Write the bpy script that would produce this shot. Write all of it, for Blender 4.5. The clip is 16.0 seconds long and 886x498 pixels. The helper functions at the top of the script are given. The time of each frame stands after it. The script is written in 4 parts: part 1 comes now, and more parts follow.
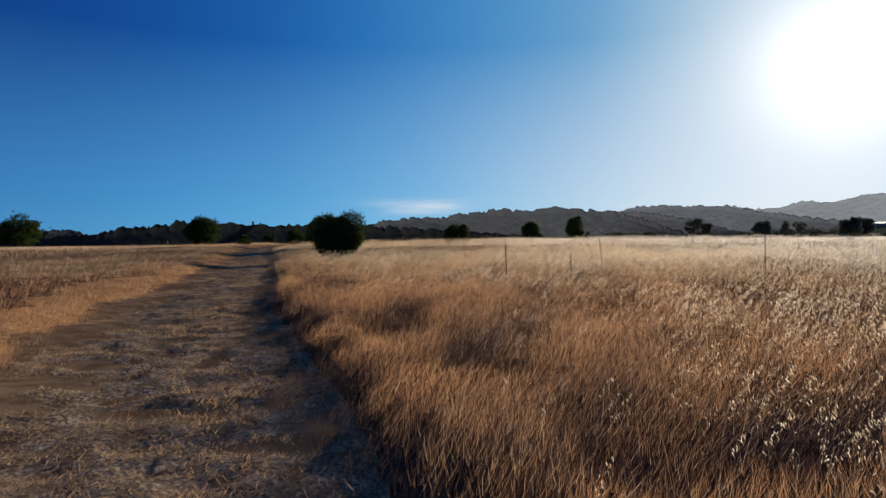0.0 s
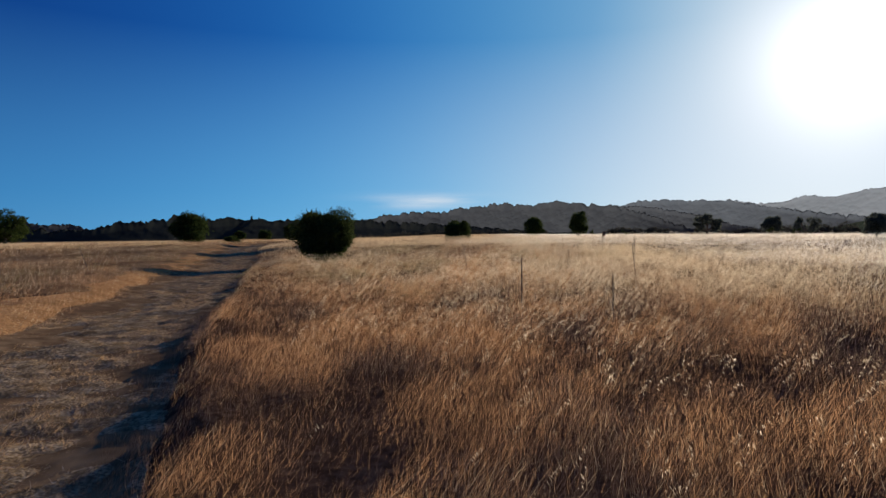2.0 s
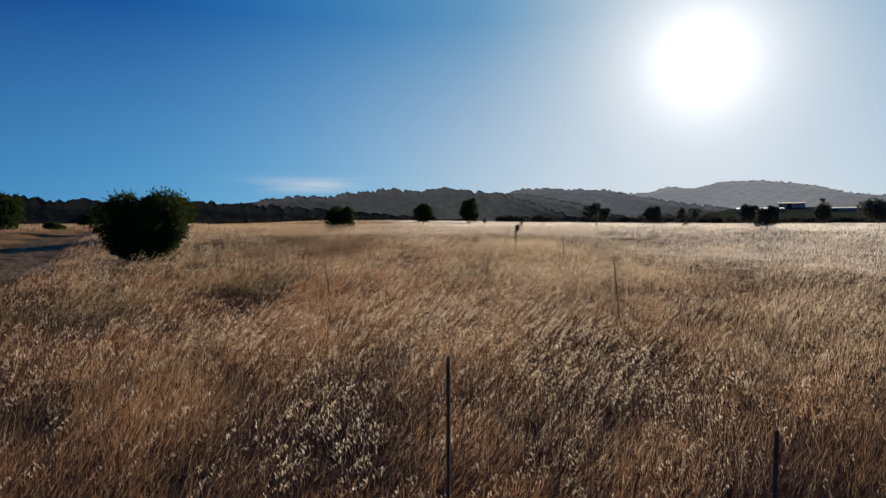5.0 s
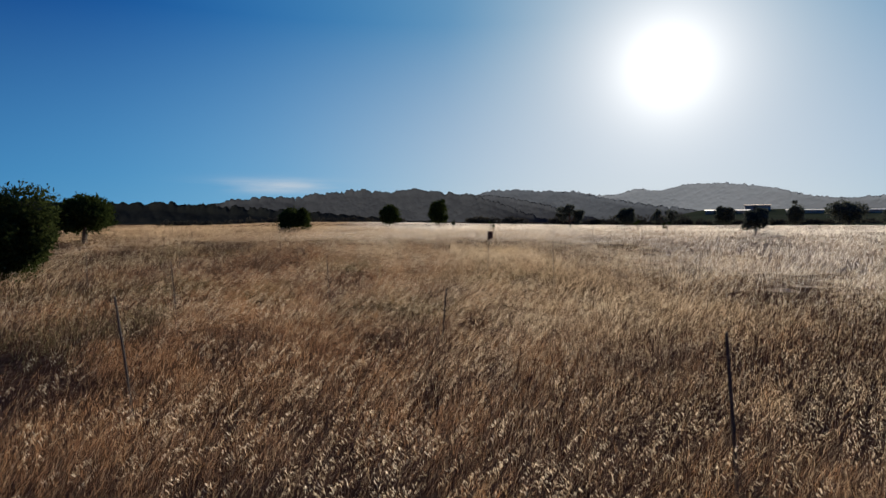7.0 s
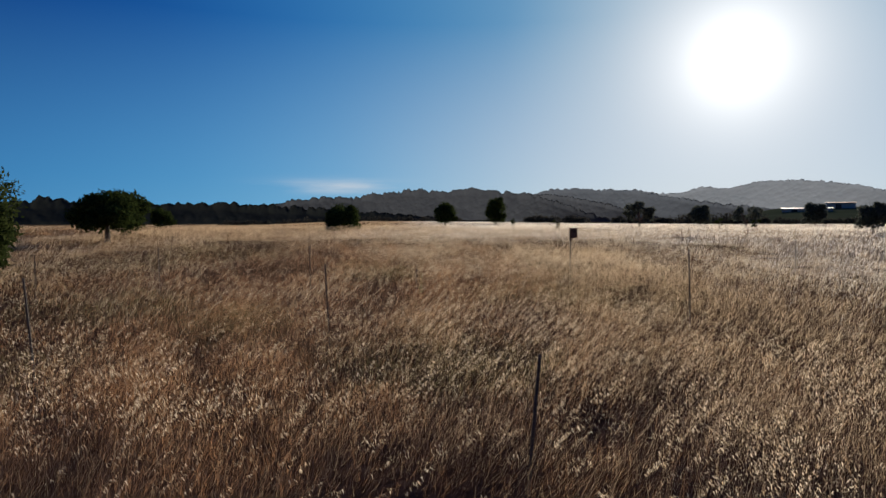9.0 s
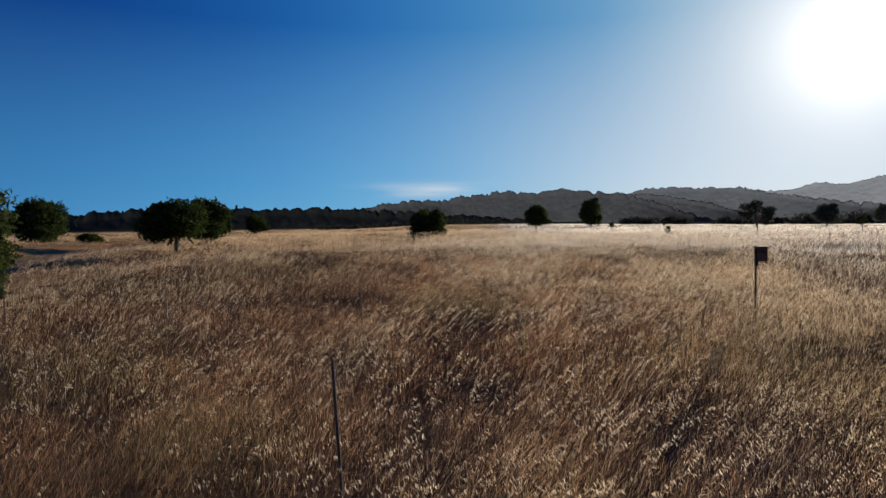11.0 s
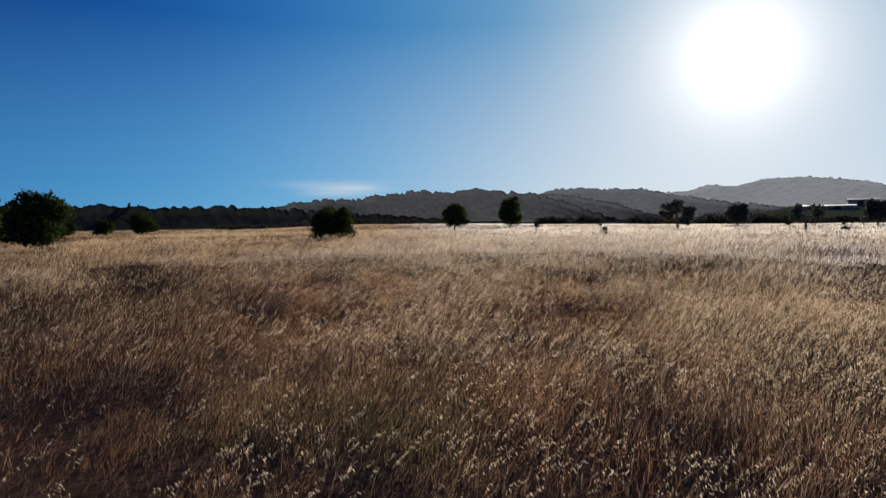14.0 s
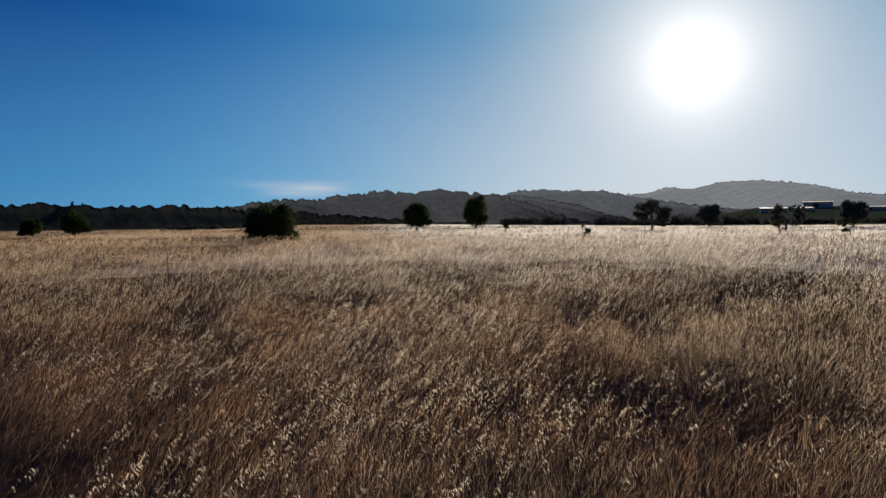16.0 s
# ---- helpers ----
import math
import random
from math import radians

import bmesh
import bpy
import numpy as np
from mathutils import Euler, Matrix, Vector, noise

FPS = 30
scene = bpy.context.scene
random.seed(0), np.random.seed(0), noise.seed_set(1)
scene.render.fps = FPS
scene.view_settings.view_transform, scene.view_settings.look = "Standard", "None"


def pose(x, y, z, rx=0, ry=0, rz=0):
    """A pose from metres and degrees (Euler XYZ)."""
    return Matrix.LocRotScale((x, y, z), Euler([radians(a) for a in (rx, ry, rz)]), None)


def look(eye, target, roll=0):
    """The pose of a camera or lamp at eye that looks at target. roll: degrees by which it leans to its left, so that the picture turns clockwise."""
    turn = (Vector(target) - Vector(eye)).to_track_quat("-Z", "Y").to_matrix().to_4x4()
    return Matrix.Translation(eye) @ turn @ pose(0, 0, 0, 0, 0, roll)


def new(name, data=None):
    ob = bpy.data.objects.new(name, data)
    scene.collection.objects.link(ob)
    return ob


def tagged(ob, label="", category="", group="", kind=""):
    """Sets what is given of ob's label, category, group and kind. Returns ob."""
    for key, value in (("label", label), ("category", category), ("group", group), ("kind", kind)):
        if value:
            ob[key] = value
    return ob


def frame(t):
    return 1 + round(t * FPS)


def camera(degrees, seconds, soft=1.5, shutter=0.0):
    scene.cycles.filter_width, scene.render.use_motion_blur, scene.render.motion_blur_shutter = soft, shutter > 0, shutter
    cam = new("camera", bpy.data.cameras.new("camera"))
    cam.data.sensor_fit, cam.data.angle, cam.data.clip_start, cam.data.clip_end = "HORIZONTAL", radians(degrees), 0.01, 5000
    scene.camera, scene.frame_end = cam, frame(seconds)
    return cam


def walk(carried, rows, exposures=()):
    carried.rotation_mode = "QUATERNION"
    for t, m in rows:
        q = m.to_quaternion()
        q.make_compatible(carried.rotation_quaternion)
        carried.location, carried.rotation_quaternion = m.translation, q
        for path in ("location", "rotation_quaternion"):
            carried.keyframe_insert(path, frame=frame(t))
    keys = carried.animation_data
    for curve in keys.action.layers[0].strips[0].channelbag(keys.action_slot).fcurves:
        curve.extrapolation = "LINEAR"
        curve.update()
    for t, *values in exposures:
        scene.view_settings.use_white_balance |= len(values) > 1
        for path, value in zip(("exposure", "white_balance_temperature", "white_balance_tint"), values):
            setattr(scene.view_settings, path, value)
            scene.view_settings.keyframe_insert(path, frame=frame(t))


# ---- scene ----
cam = camera(74.0, 16.0)
PATH = [
    (0, (0.478, 2.638, 1.214), (0.502, 4.638, 1.183), -0.6),
    (0.5, (0.466, 3.349, 1.255), (0.49, 5.349, 1.225), -0.6),
    (1, (0.512, 4.213, 1.337), (0.536, 6.213, 1.308), -0.6),
    (1.5, (0.589, 5.182, 1.436), (0.611, 7.182, 1.407), -0.6),
    (2, (0.657, 6.203, 1.529), (0.678, 8.202, 1.479), -0.6),
    (2.5, (0.723, 7.255, 1.6), (0.744, 9.253, 1.506), -0.5),
    (3, (0.801, 8.386, 1.643), (0.838, 10.384, 1.542), -0.4),
    (3.5, (0.895, 9.48, 1.7), (0.976, 11.476, 1.598), -0.4),
    (4, (1.09, 10.597, 1.718), (1.236, 12.589, 1.616), -0.3),
    (4.5, (1.223, 11.853, 1.763), (1.527, 13.827, 1.66), -0.1),
    (7, (3.017, 17.978, 1.928), (3.511, 19.914, 1.831), 0.0),
    (7.5, (3.286, 19.031, 1.937), (3.776, 20.967, 1.835), 0.0),
    (8, (3.563, 20.196, 1.858), (4.035, 22.137, 1.758), 0.0),
    (8.5, (3.812, 21.432, 1.814), (4.218, 23.387, 1.714), -0.0),
    (9, (4.021, 22.671, 1.767), (4.326, 24.645, 1.669), -0.1),
    (9.5, (4.173, 23.865, 1.781), (4.335, 25.856, 1.684), -0.3),
    (10, (4.236, 24.981, 1.853), (4.285, 26.978, 1.761), -0.5),
    (12.5, (4.357, 29.634, 2.084), (4.352, 31.633, 1.997), -0.8),
    (13, (4.375, 30.805, 2.099), (4.441, 32.802, 2.009), -0.8),
    (13.5, (4.515, 32.102, 2.078), (4.688, 34.092, 1.985), -0.8),
    (14, (4.817, 33.682, 2.055), (5.11, 35.658, 1.961), -0.7),
    (14.5, (5.133, 35.195, 2.042), (5.515, 37.156, 1.948), -0.6),
    (15, (5.351, 36.557, 2.004), (5.766, 38.512, 1.911), -0.5),
    (15.5, (5.701, 38.128, 1.987), (6.117, 40.083, 1.895), -0.5),
    (16, (5.991, 39.562, 1.999), (6.407, 41.516, 1.907), -0.5),
]
walk(cam, [(t, look(eye, target, roll)) for t, eye, target, roll in PATH],
     exposures=((0, 0.03), (3, 0.03), (4.5, -0.14), (7, -0.25), (9.5, -0.22), (12.5, -0.02), (13.5, -0.08), (15, -0.2), (16, -0.28)))

# ---- world, sun ----
SUN_AZ, SUN_EL = 35.0, 13.6          # degrees right of +y, degrees above the horizon
SUN_DIR = Vector((math.sin(radians(SUN_AZ)) * math.cos(radians(SUN_EL)),
                  math.cos(radians(SUN_AZ)) * math.cos(radians(SUN_EL)), math.sin(radians(SUN_EL))))


def mixed(N, L, fac, a, b, blend="MIX"):
    x = N.new("ShaderNodeMix")
    x.data_type, x.blend_type = "RGBA", blend
    for sock, v in (("Factor", fac), ("A", a), ("B", b)):
        if isinstance(v, bpy.types.NodeSocket):
            L.new(v, x.inputs[sock])
        else:
            x.inputs[sock].default_value = v if sock == "Factor" else (*v, 1)
    return x.outputs["Result"]


def make_world():
    world = bpy.data.worlds.new("sky")
    scene.world = world
    world.use_nodes = True
    nt = world.node_tree
    N, L = nt.nodes, nt.links
    back = N["Background"]
    back.inputs[1].default_value = 1.0
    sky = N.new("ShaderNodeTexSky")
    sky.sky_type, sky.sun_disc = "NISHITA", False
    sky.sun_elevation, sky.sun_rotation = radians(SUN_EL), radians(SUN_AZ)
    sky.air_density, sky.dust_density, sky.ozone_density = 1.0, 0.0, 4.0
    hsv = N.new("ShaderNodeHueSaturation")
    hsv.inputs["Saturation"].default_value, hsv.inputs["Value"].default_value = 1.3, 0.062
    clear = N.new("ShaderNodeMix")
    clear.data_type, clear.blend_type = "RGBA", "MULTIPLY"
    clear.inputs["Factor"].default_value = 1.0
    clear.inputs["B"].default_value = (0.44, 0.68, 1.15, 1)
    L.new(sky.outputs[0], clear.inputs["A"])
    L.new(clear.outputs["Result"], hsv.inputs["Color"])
    # the bright aureole of haze round the sun
    co = N.new("ShaderNodeTexCoord")
    dot = N.new("ShaderNodeVectorMath")
    dot.operation = "DOT_PRODUCT"
    dot.inputs[1].default_value = SUN_DIR
    L.new(co.outputs["Generated"], dot.inputs[0])
    arc = N.new("ShaderNodeMath")
    arc.operation = "ARCCOSINE"
    L.new(dot.outputs["Value"], arc.inputs[0])

    def lobe(width, gain):
        a = N.new("ShaderNodeMath")
        a.operation, a.inputs[1].default_value = "DIVIDE", radians(width)
        L.new(arc.outputs[0], a.inputs[0])
        b = N.new("ShaderNodeMath")
        b.operation, b.inputs[1].default_value = "POWER", 1.25
        L.new(a.outputs[0], b.inputs[0])
        c = N.new("ShaderNodeMath")
        c.operation, c.inputs[1].default_value = "MULTIPLY", -1.0
        L.new(b.outputs[0], c.inputs[0])
        d = N.new("ShaderNodeMath")
        d.operation = "EXPONENT"
        L.new(c.outputs[0], d.inputs[0])
        e = N.new("ShaderNodeMath")
        e.operation, e.inputs[1].default_value = "MULTIPLY", gain
        L.new(d.outputs[0], e.inputs[0])
        return e
    def tinted(width, gain, colour):
        g = N.new("ShaderNodeMix")
        g.data_type, g.blend_type = "RGBA", "MULTIPLY"
        g.inputs["Factor"].default_value = 1.0
        g.inputs["B"].default_value = (*colour, 1)
        L.new(lobe(width, gain).outputs[0], g.inputs["A"])
        return g.outputs["Result"]

    def plus(a, b):
        g = N.new("ShaderNodeMix")
        g.data_type, g.blend_type = "RGBA", "ADD"
        g.inputs["Factor"].default_value = 1.0
        L.new(a, g.inputs["A"])
        L.new(b, g.inputs["B"])
        return g.outputs["Result"]
    sep = N.new("ShaderNodeSeparateXYZ")
    L.new(co.outputs["Generated"], sep.inputs[0])
    turn = N.new("ShaderNodeMath")
    turn.operation, turn.inputs[1].default_value = "DIVIDE", radians(90)
    L.new(arc.outputs[0], turn.inputs[0])

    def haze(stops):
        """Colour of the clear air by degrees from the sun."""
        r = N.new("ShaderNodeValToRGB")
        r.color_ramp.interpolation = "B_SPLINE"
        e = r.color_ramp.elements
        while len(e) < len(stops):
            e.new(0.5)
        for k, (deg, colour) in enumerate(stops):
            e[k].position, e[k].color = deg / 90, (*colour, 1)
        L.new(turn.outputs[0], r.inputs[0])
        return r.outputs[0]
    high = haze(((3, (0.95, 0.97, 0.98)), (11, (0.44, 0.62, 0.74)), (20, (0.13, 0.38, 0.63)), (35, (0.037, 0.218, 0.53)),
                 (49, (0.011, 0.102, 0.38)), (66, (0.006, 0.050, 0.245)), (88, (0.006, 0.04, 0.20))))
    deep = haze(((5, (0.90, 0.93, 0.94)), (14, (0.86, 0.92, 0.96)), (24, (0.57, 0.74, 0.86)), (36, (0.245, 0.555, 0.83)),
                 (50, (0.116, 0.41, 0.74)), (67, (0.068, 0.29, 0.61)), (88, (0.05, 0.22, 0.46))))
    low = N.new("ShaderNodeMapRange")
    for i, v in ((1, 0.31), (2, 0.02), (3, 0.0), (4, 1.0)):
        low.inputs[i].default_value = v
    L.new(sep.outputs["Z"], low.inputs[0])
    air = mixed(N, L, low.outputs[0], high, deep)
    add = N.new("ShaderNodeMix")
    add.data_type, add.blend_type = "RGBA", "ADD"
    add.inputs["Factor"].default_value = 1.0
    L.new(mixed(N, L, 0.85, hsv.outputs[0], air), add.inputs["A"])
    L.new(plus(tinted(3.0, 1.0, (1.0, 0.97, 0.9)), tinted(7.0, 0.25, (1.0, 0.97, 0.9))), add.inputs["B"])
    # thin cirrus streaks low over the ridge
    stretch = N.new("ShaderNodeMapping")
    stretch.inputs["Scale"].default_value = (5, 5, 46)
    stretch.inputs["Rotation"].default_value = (0, radians(3), 0)
    L.new(co.outputs["Generated"], stretch.inputs[0])
    cirrus = N.new("ShaderNodeTexNoise")
    cirrus.inputs["Scale"].default_value, cirrus.inputs["Detail"].default_value = 1.3, 5
    L.new(stretch.outputs[0], cirrus.inputs["Vector"])
    def bell(value, centre, width):
        a = N.new("ShaderNodeMath")
        a.operation, a.inputs[1].default_value = "SUBTRACT", centre
        L.new(value, a.inputs[0])
        b = N.new("ShaderNodeMath")
        b.operation, b.inputs[1].default_value = "DIVIDE", width
        L.new(a.outputs[0], b.inputs[0])
        c = N.new("ShaderNodeMath")
        c.operation = "MULTIPLY"
        L.new(b.outputs[0], c.inputs[0])
        L.new(b.outputs[0], c.inputs[1])
        d = N.new("ShaderNodeMath")
        d.operation, d.inputs[1].default_value = "MULTIPLY", -1.0
        L.new(c.outputs[0], d.inputs[0])
        e = N.new("ShaderNodeMath")
        e.operation = "EXPONENT"
        L.new(d.outputs[0], e.inputs[0])
        return e.outputs[0]
    band = N.new("ShaderNodeMath")
    band.operation = "MULTIPLY"
    L.new(bell(sep.outputs["X"], -0.02, 0.085), band.inputs[0])
    L.new(bell(sep.outputs["Z"], 0.056, 0.011), band.inputs[1])
    thin = N.new("ShaderNodeMapRange")
    for i, v in ((1, 0.42), (2, 0.66), (3, 0.0), (4, 0.62)):
        thin.inputs[i].default_value = v
    L.new(cirrus.outputs[0], thin.inputs[0])
    m = N.new("ShaderNodeMath")
    m.operation = "MULTIPLY"
    L.new(band.outputs[0], m.inputs[0])
    L.new(thin.outputs[0], m.inputs[1])
    out = N.new("ShaderNodeMix")
    out.data_type = "RGBA"
    L.new(m.outputs[0], out.inputs["Factor"])
    L.new(add.outputs["Result"], out.inputs["A"])
    out.inputs["B"].default_value = (0.75, 0.78, 0.82, 1)
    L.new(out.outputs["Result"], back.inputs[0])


make_world()
sun = new("sun", bpy.data.lights.new("sun", "SUN"))
sun.data.energy, sun.data.angle, sun.data.color = 7.4, radians(0.53), (1.0, 0.875, 0.71)
sun.matrix_world = look(SUN_DIR * 100, (0, 0, 0))

# ---- materials ----


def material(name):
    m = bpy.data.materials.new(name)
    m.use_nodes = True
    m.node_tree.nodes.clear()
    return m, m.node_tree.nodes, m.node_tree.links


def noised(N, L, scale, detail=3, lo=0.35, hi=0.65):
    co = N.new("ShaderNodeNewGeometry")
    n = N.new("ShaderNodeTexNoise")
    n.inputs["Scale"].default_value, n.inputs["Detail"].default_value = scale, detail
    L.new(co.outputs["Position"], n.inputs["Vector"])
    r = N.new("ShaderNodeMapRange")
    r.inputs[1].default_value, r.inputs[2].default_value = lo, hi
    L.new(n.outputs[0], r.inputs[0])
    return r.outputs[0]


def plant_material(name, dark, light, patch, translucent=0.5, gloss=0.06, rough=0.45, patch_scale=0.22):
    """Thin leaves or stalks: light shines through them; each one has its own tone, and the stand varies in patches."""
    m, N, L = material(name)
    geo = N.new("ShaderNodeNewGeometry")
    col = mixed(N, L, geo.outputs["Random Per Island"], dark, light)
    col = mixed(N, L, noised(N, L, patch_scale, 4), col, patch, "MIX") if patch else col
    if patch:
        col = mixed(N, L, 0.5, col, mixed(N, L, geo.outputs["Random Per Island"], dark, light))
    d, t, g = N.new("ShaderNodeBsdfDiffuse"), N.new("ShaderNodeBsdfTranslucent"), N.new("ShaderNodeBsdfGlossy")
    g.inputs["Roughness"].default_value = rough
    g.inputs["Color"].default_value = (1, 0.95, 0.85, 1)
    L.new(col, d.inputs["Color"])
    L.new(col, t.inputs["Color"])
    a, b = N.new("ShaderNodeMixShader"), N.new("ShaderNodeMixShader")
    a.inputs[0].default_value, b.inputs[0].default_value = translucent, gloss
    L.new(d.outputs[0], a.inputs[1])
    L.new(t.outputs[0], a.inputs[2])
    L.new(a.outputs[0], b.inputs[1])
    L.new(g.outputs[0], b.inputs[2])
    out = N.new("ShaderNodeOutputMaterial")
    L.new(b.outputs[0], out.inputs[0])
    return m


def solid_material(name, a, b, scale, rough=0.8, metal=0.0, bump=0.3, bump_scale=None):
    m, N, L = material(name)
    if rough < 0.9:
        p = N.new("ShaderNodeBsdfPrincipled")
        p.inputs["Roughness"].default_value, p.inputs["Metallic"].default_value = rough, metal
    else:
        p = N.new("ShaderNodeBsdfDiffuse")
        p.inputs["Roughness"].default_value = rough
    col = mixed(N, L, noised(N, L, scale, 6), a, b)
    col = mixed(N, L, noised(N, L, scale * 7, 4), col, tuple(v * 0.75 for v in a), "MIX") if bump_scale is None else col
    L.new(col, p.inputs[0])
    bp = N.new("ShaderNodeBump")
    bp.inputs["Strength"].default_value, bp.inputs["Distance"].default_value = bump, 0.02
    L.new(noised(N, L, bump_scale or scale * 4, 6, 0, 1), bp.inputs["Height"])
    L.new(bp.outputs[0], p.inputs["Normal"])
    out = N.new("ShaderNodeOutputMaterial")
    L.new(p.outputs[0], out.inputs[0])
    return m


# Kept dark to stand for the deep shade inside a dense stand.
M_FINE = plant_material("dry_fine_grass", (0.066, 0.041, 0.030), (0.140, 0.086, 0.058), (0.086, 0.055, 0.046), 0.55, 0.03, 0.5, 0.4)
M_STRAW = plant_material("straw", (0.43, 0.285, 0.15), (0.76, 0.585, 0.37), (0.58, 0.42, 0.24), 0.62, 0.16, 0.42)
M_HEAD = plant_material("oat_heads", (0.44, 0.345, 0.225), (0.87, 0.75, 0.56), None, 0.76, 0.10, 0.42)
M_OLIVE = plant_material("half_green_grass", (0.085, 0.078, 0.032), (0.20, 0.175, 0.075), (0.13, 0.11, 0.05), 0.6, 0.03, 0.5)
# Pale straw, its brightness partly in place of sun scattered forward through it.
M_PALE = plant_material("pale_sunward_straw", (0.68, 0.61, 0.51), (0.95, 0.90, 0.81), (0.82, 0.75, 0.64), 0.80, 0.14, 0.40)
# Russet of its own, brightened for the glow of low sun through it.
M_ORANGE = plant_material("short_bank_grass", (0.30, 0.150, 0.069), (0.49, 0.270, 0.130), (0.36, 0.186, 0.088), 0.68, 0.05)
M_GREENBLADE = plant_material("green_weed", (0.05, 0.11, 0.02), (0.12, 0.2, 0.05), None, 0.4)
M_LEAF = plant_material("oak_leaves", (0.022, 0.033, 0.010), (0.055, 0.075, 0.022), None, 0.3, 0.0, 0.5)
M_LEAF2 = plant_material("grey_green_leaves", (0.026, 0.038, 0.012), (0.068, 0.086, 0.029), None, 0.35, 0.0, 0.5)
M_HEDGE = plant_material("grey_brown_hedge_leaves", (0.030, 0.030, 0.026), (0.062, 0.060, 0.050), None, 0.35, 0.0, 0.5)
# Oak leaves greyed and lightened by haze, for the trees towards the sun.
M_HAZE_LEAF = plant_material("hazed_oak_leaves", (0.050, 0.058, 0.050), (0.10, 0.112, 0.092), None, 0.45, 0.0, 0.5)
M_BARK = solid_material("bark", (0.07, 0.05, 0.04), (0.14, 0.11, 0.09), 6)
M_SOIL = solid_material("dry_soil_and_thatch", (0.20, 0.12, 0.065), (0.34, 0.22, 0.12), 0.5, 0.95, bump=0.6)
M_TRAIL = solid_material("trodden_trail", (0.19, 0.122, 0.066), (0.66, 0.48, 0.285), 5.0, 0.95, bump=1.0)
# Matting coloured dark, for the shade at the foot of the grass.
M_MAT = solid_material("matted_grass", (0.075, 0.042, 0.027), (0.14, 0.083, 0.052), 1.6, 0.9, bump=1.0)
# Far matting coloured brighter, standing in for sunlit tops that close its gaps.
M_THATCH = solid_material("far_bright_thatch", (0.40, 0.30, 0.20), (0.58, 0.47, 0.34), 0.35, 0.9, bump=1.0)
# Orange lightened as if the low sun lay on the bank.
M_BANK = solid_material("sunlit_bank_thatch", (0.34, 0.18, 0.08), (0.56, 0.32, 0.145), 2.2, 0.9, bump=1.0)
M_STUBBLE = plant_material("trodden_straw", (0.26, 0.15, 0.07), (0.70, 0.49, 0.28), (0.42, 0.26, 0.13), 0.45, 0.03, 0.6, 1.2)
M_STAKE = solid_material("weathered_stake", (0.05, 0.035, 0.028), (0.11, 0.08, 0.06), 14)
M_STEEL = solid_material("rusty_steel_post", (0.05, 0.045, 0.042), (0.12, 0.09, 0.07), 18, 0.6, 0.5)
M_BOX = solid_material("weathered_box_wood", (0.11, 0.055, 0.035), (0.21, 0.115, 0.075), 9)
# Haze is mixed into these wood colours, each paler and bluer than the last.
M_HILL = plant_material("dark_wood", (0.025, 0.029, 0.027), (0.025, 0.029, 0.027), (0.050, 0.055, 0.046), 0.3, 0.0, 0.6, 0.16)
M_HAZE_FAINT = plant_material("faint_haze_wood", (0.055, 0.062, 0.074), (0.055, 0.062, 0.074), (0.078, 0.086, 0.098), 0.6, 0.0, 0.6, 0.10)
M_SHOULDER = plant_material("light_haze_wood", (0.070, 0.079, 0.094), (0.070, 0.079, 0.094), (0.090, 0.100, 0.116), 0.6, 0.0, 0.6, 0.08)
M_HAZE_MID = plant_material("mid_haze_wood", (0.085, 0.100, 0.124), (0.085, 0.100, 0.124), (0.105, 0.122, 0.148), 0.65, 0.0, 0.6, 0.04)
M_HAZY = plant_material("strong_haze_wood", (0.165, 0.192, 0.230), (0.165, 0.192, 0.230), (0.19, 0.215, 0.255), 0.7, 0.0, 0.6, 0.03)
M_ROOF = solid_material("pale_metal_roof", (0.62, 0.62, 0.60), (0.72, 0.72, 0.70), 0.3, 0.7)
M_WALL = solid_material("barn_wall", (0.36, 0.34, 0.32), (0.46, 0.44, 0.41), 0.4)
M_REDROOF = solid_material("red_roof", (0.25, 0.09, 0.06), (0.33, 0.13, 0.09), 0.4)
# Vine green lightened towards grey for the haze of distance.
M_VINE = plant_material("vine_rows", (0.085, 0.105, 0.065), (0.085, 0.105, 0.065), (0.14, 0.155, 0.10), 0.5, 0.0, 0.6, 0.05)

# ---- mesh helpers ----
RNG = np.random.default_rng(7)


def fastmesh(name, verts, tris, mats, which=None):
    me = bpy.data.meshes.new(name)
    verts, tris = np.asarray(verts, np.float32), np.asarray(tris, np.int32)
    me.vertices.add(len(verts))
    me.vertices.foreach_set("co", verts.ravel())
    me.loops.add(tris.size)
    me.loops.foreach_set("vertex_index", tris.ravel())
    me.polygons.add(len(tris))
    me.polygons.foreach_set("loop_start", np.arange(0, tris.size, 3, dtype=np.int32))
    for m in mats:
        me.materials.append(m)
    if which is not None:
        me.polygons.foreach_set("material_index", np.asarray(which, np.int32))
    me.update(calc_edges=True)
    return me


def part(name, bm, mat, parent=None, label=""):
    me = bpy.data.meshes.new(name)
    bm.to_mesh(me)
    bm.free()
    me.materials.append(mat)
    ob = new(name, me)
    ob.parent = parent
    return tagged(ob, label)


def lattice(x, y, size, seed):
    """Smooth noise in the plan, 0 to 1."""
    table = np.random.default_rng(seed).random((256, 256))
    u, v = x / size, y / size
    i, j = np.floor(u).astype(int), np.floor(v).astype(int)
    f, g = u - i, v - j
    f, g = f * f * (3 - 2 * f), g * g * (3 - 2 * g)
    def T(a, b): return table[a % 256, b % 256]
    return (T(i, j) * (1 - f) + T(i + 1, j) * f) * (1 - g) + (T(i, j + 1) * (1 - f) + T(i + 1, j + 1) * f) * g


def smooth(a, b, x):
    t = np.clip((x - a) / (b - a), 0, 1)
    return t * t * (3 - 2 * t)


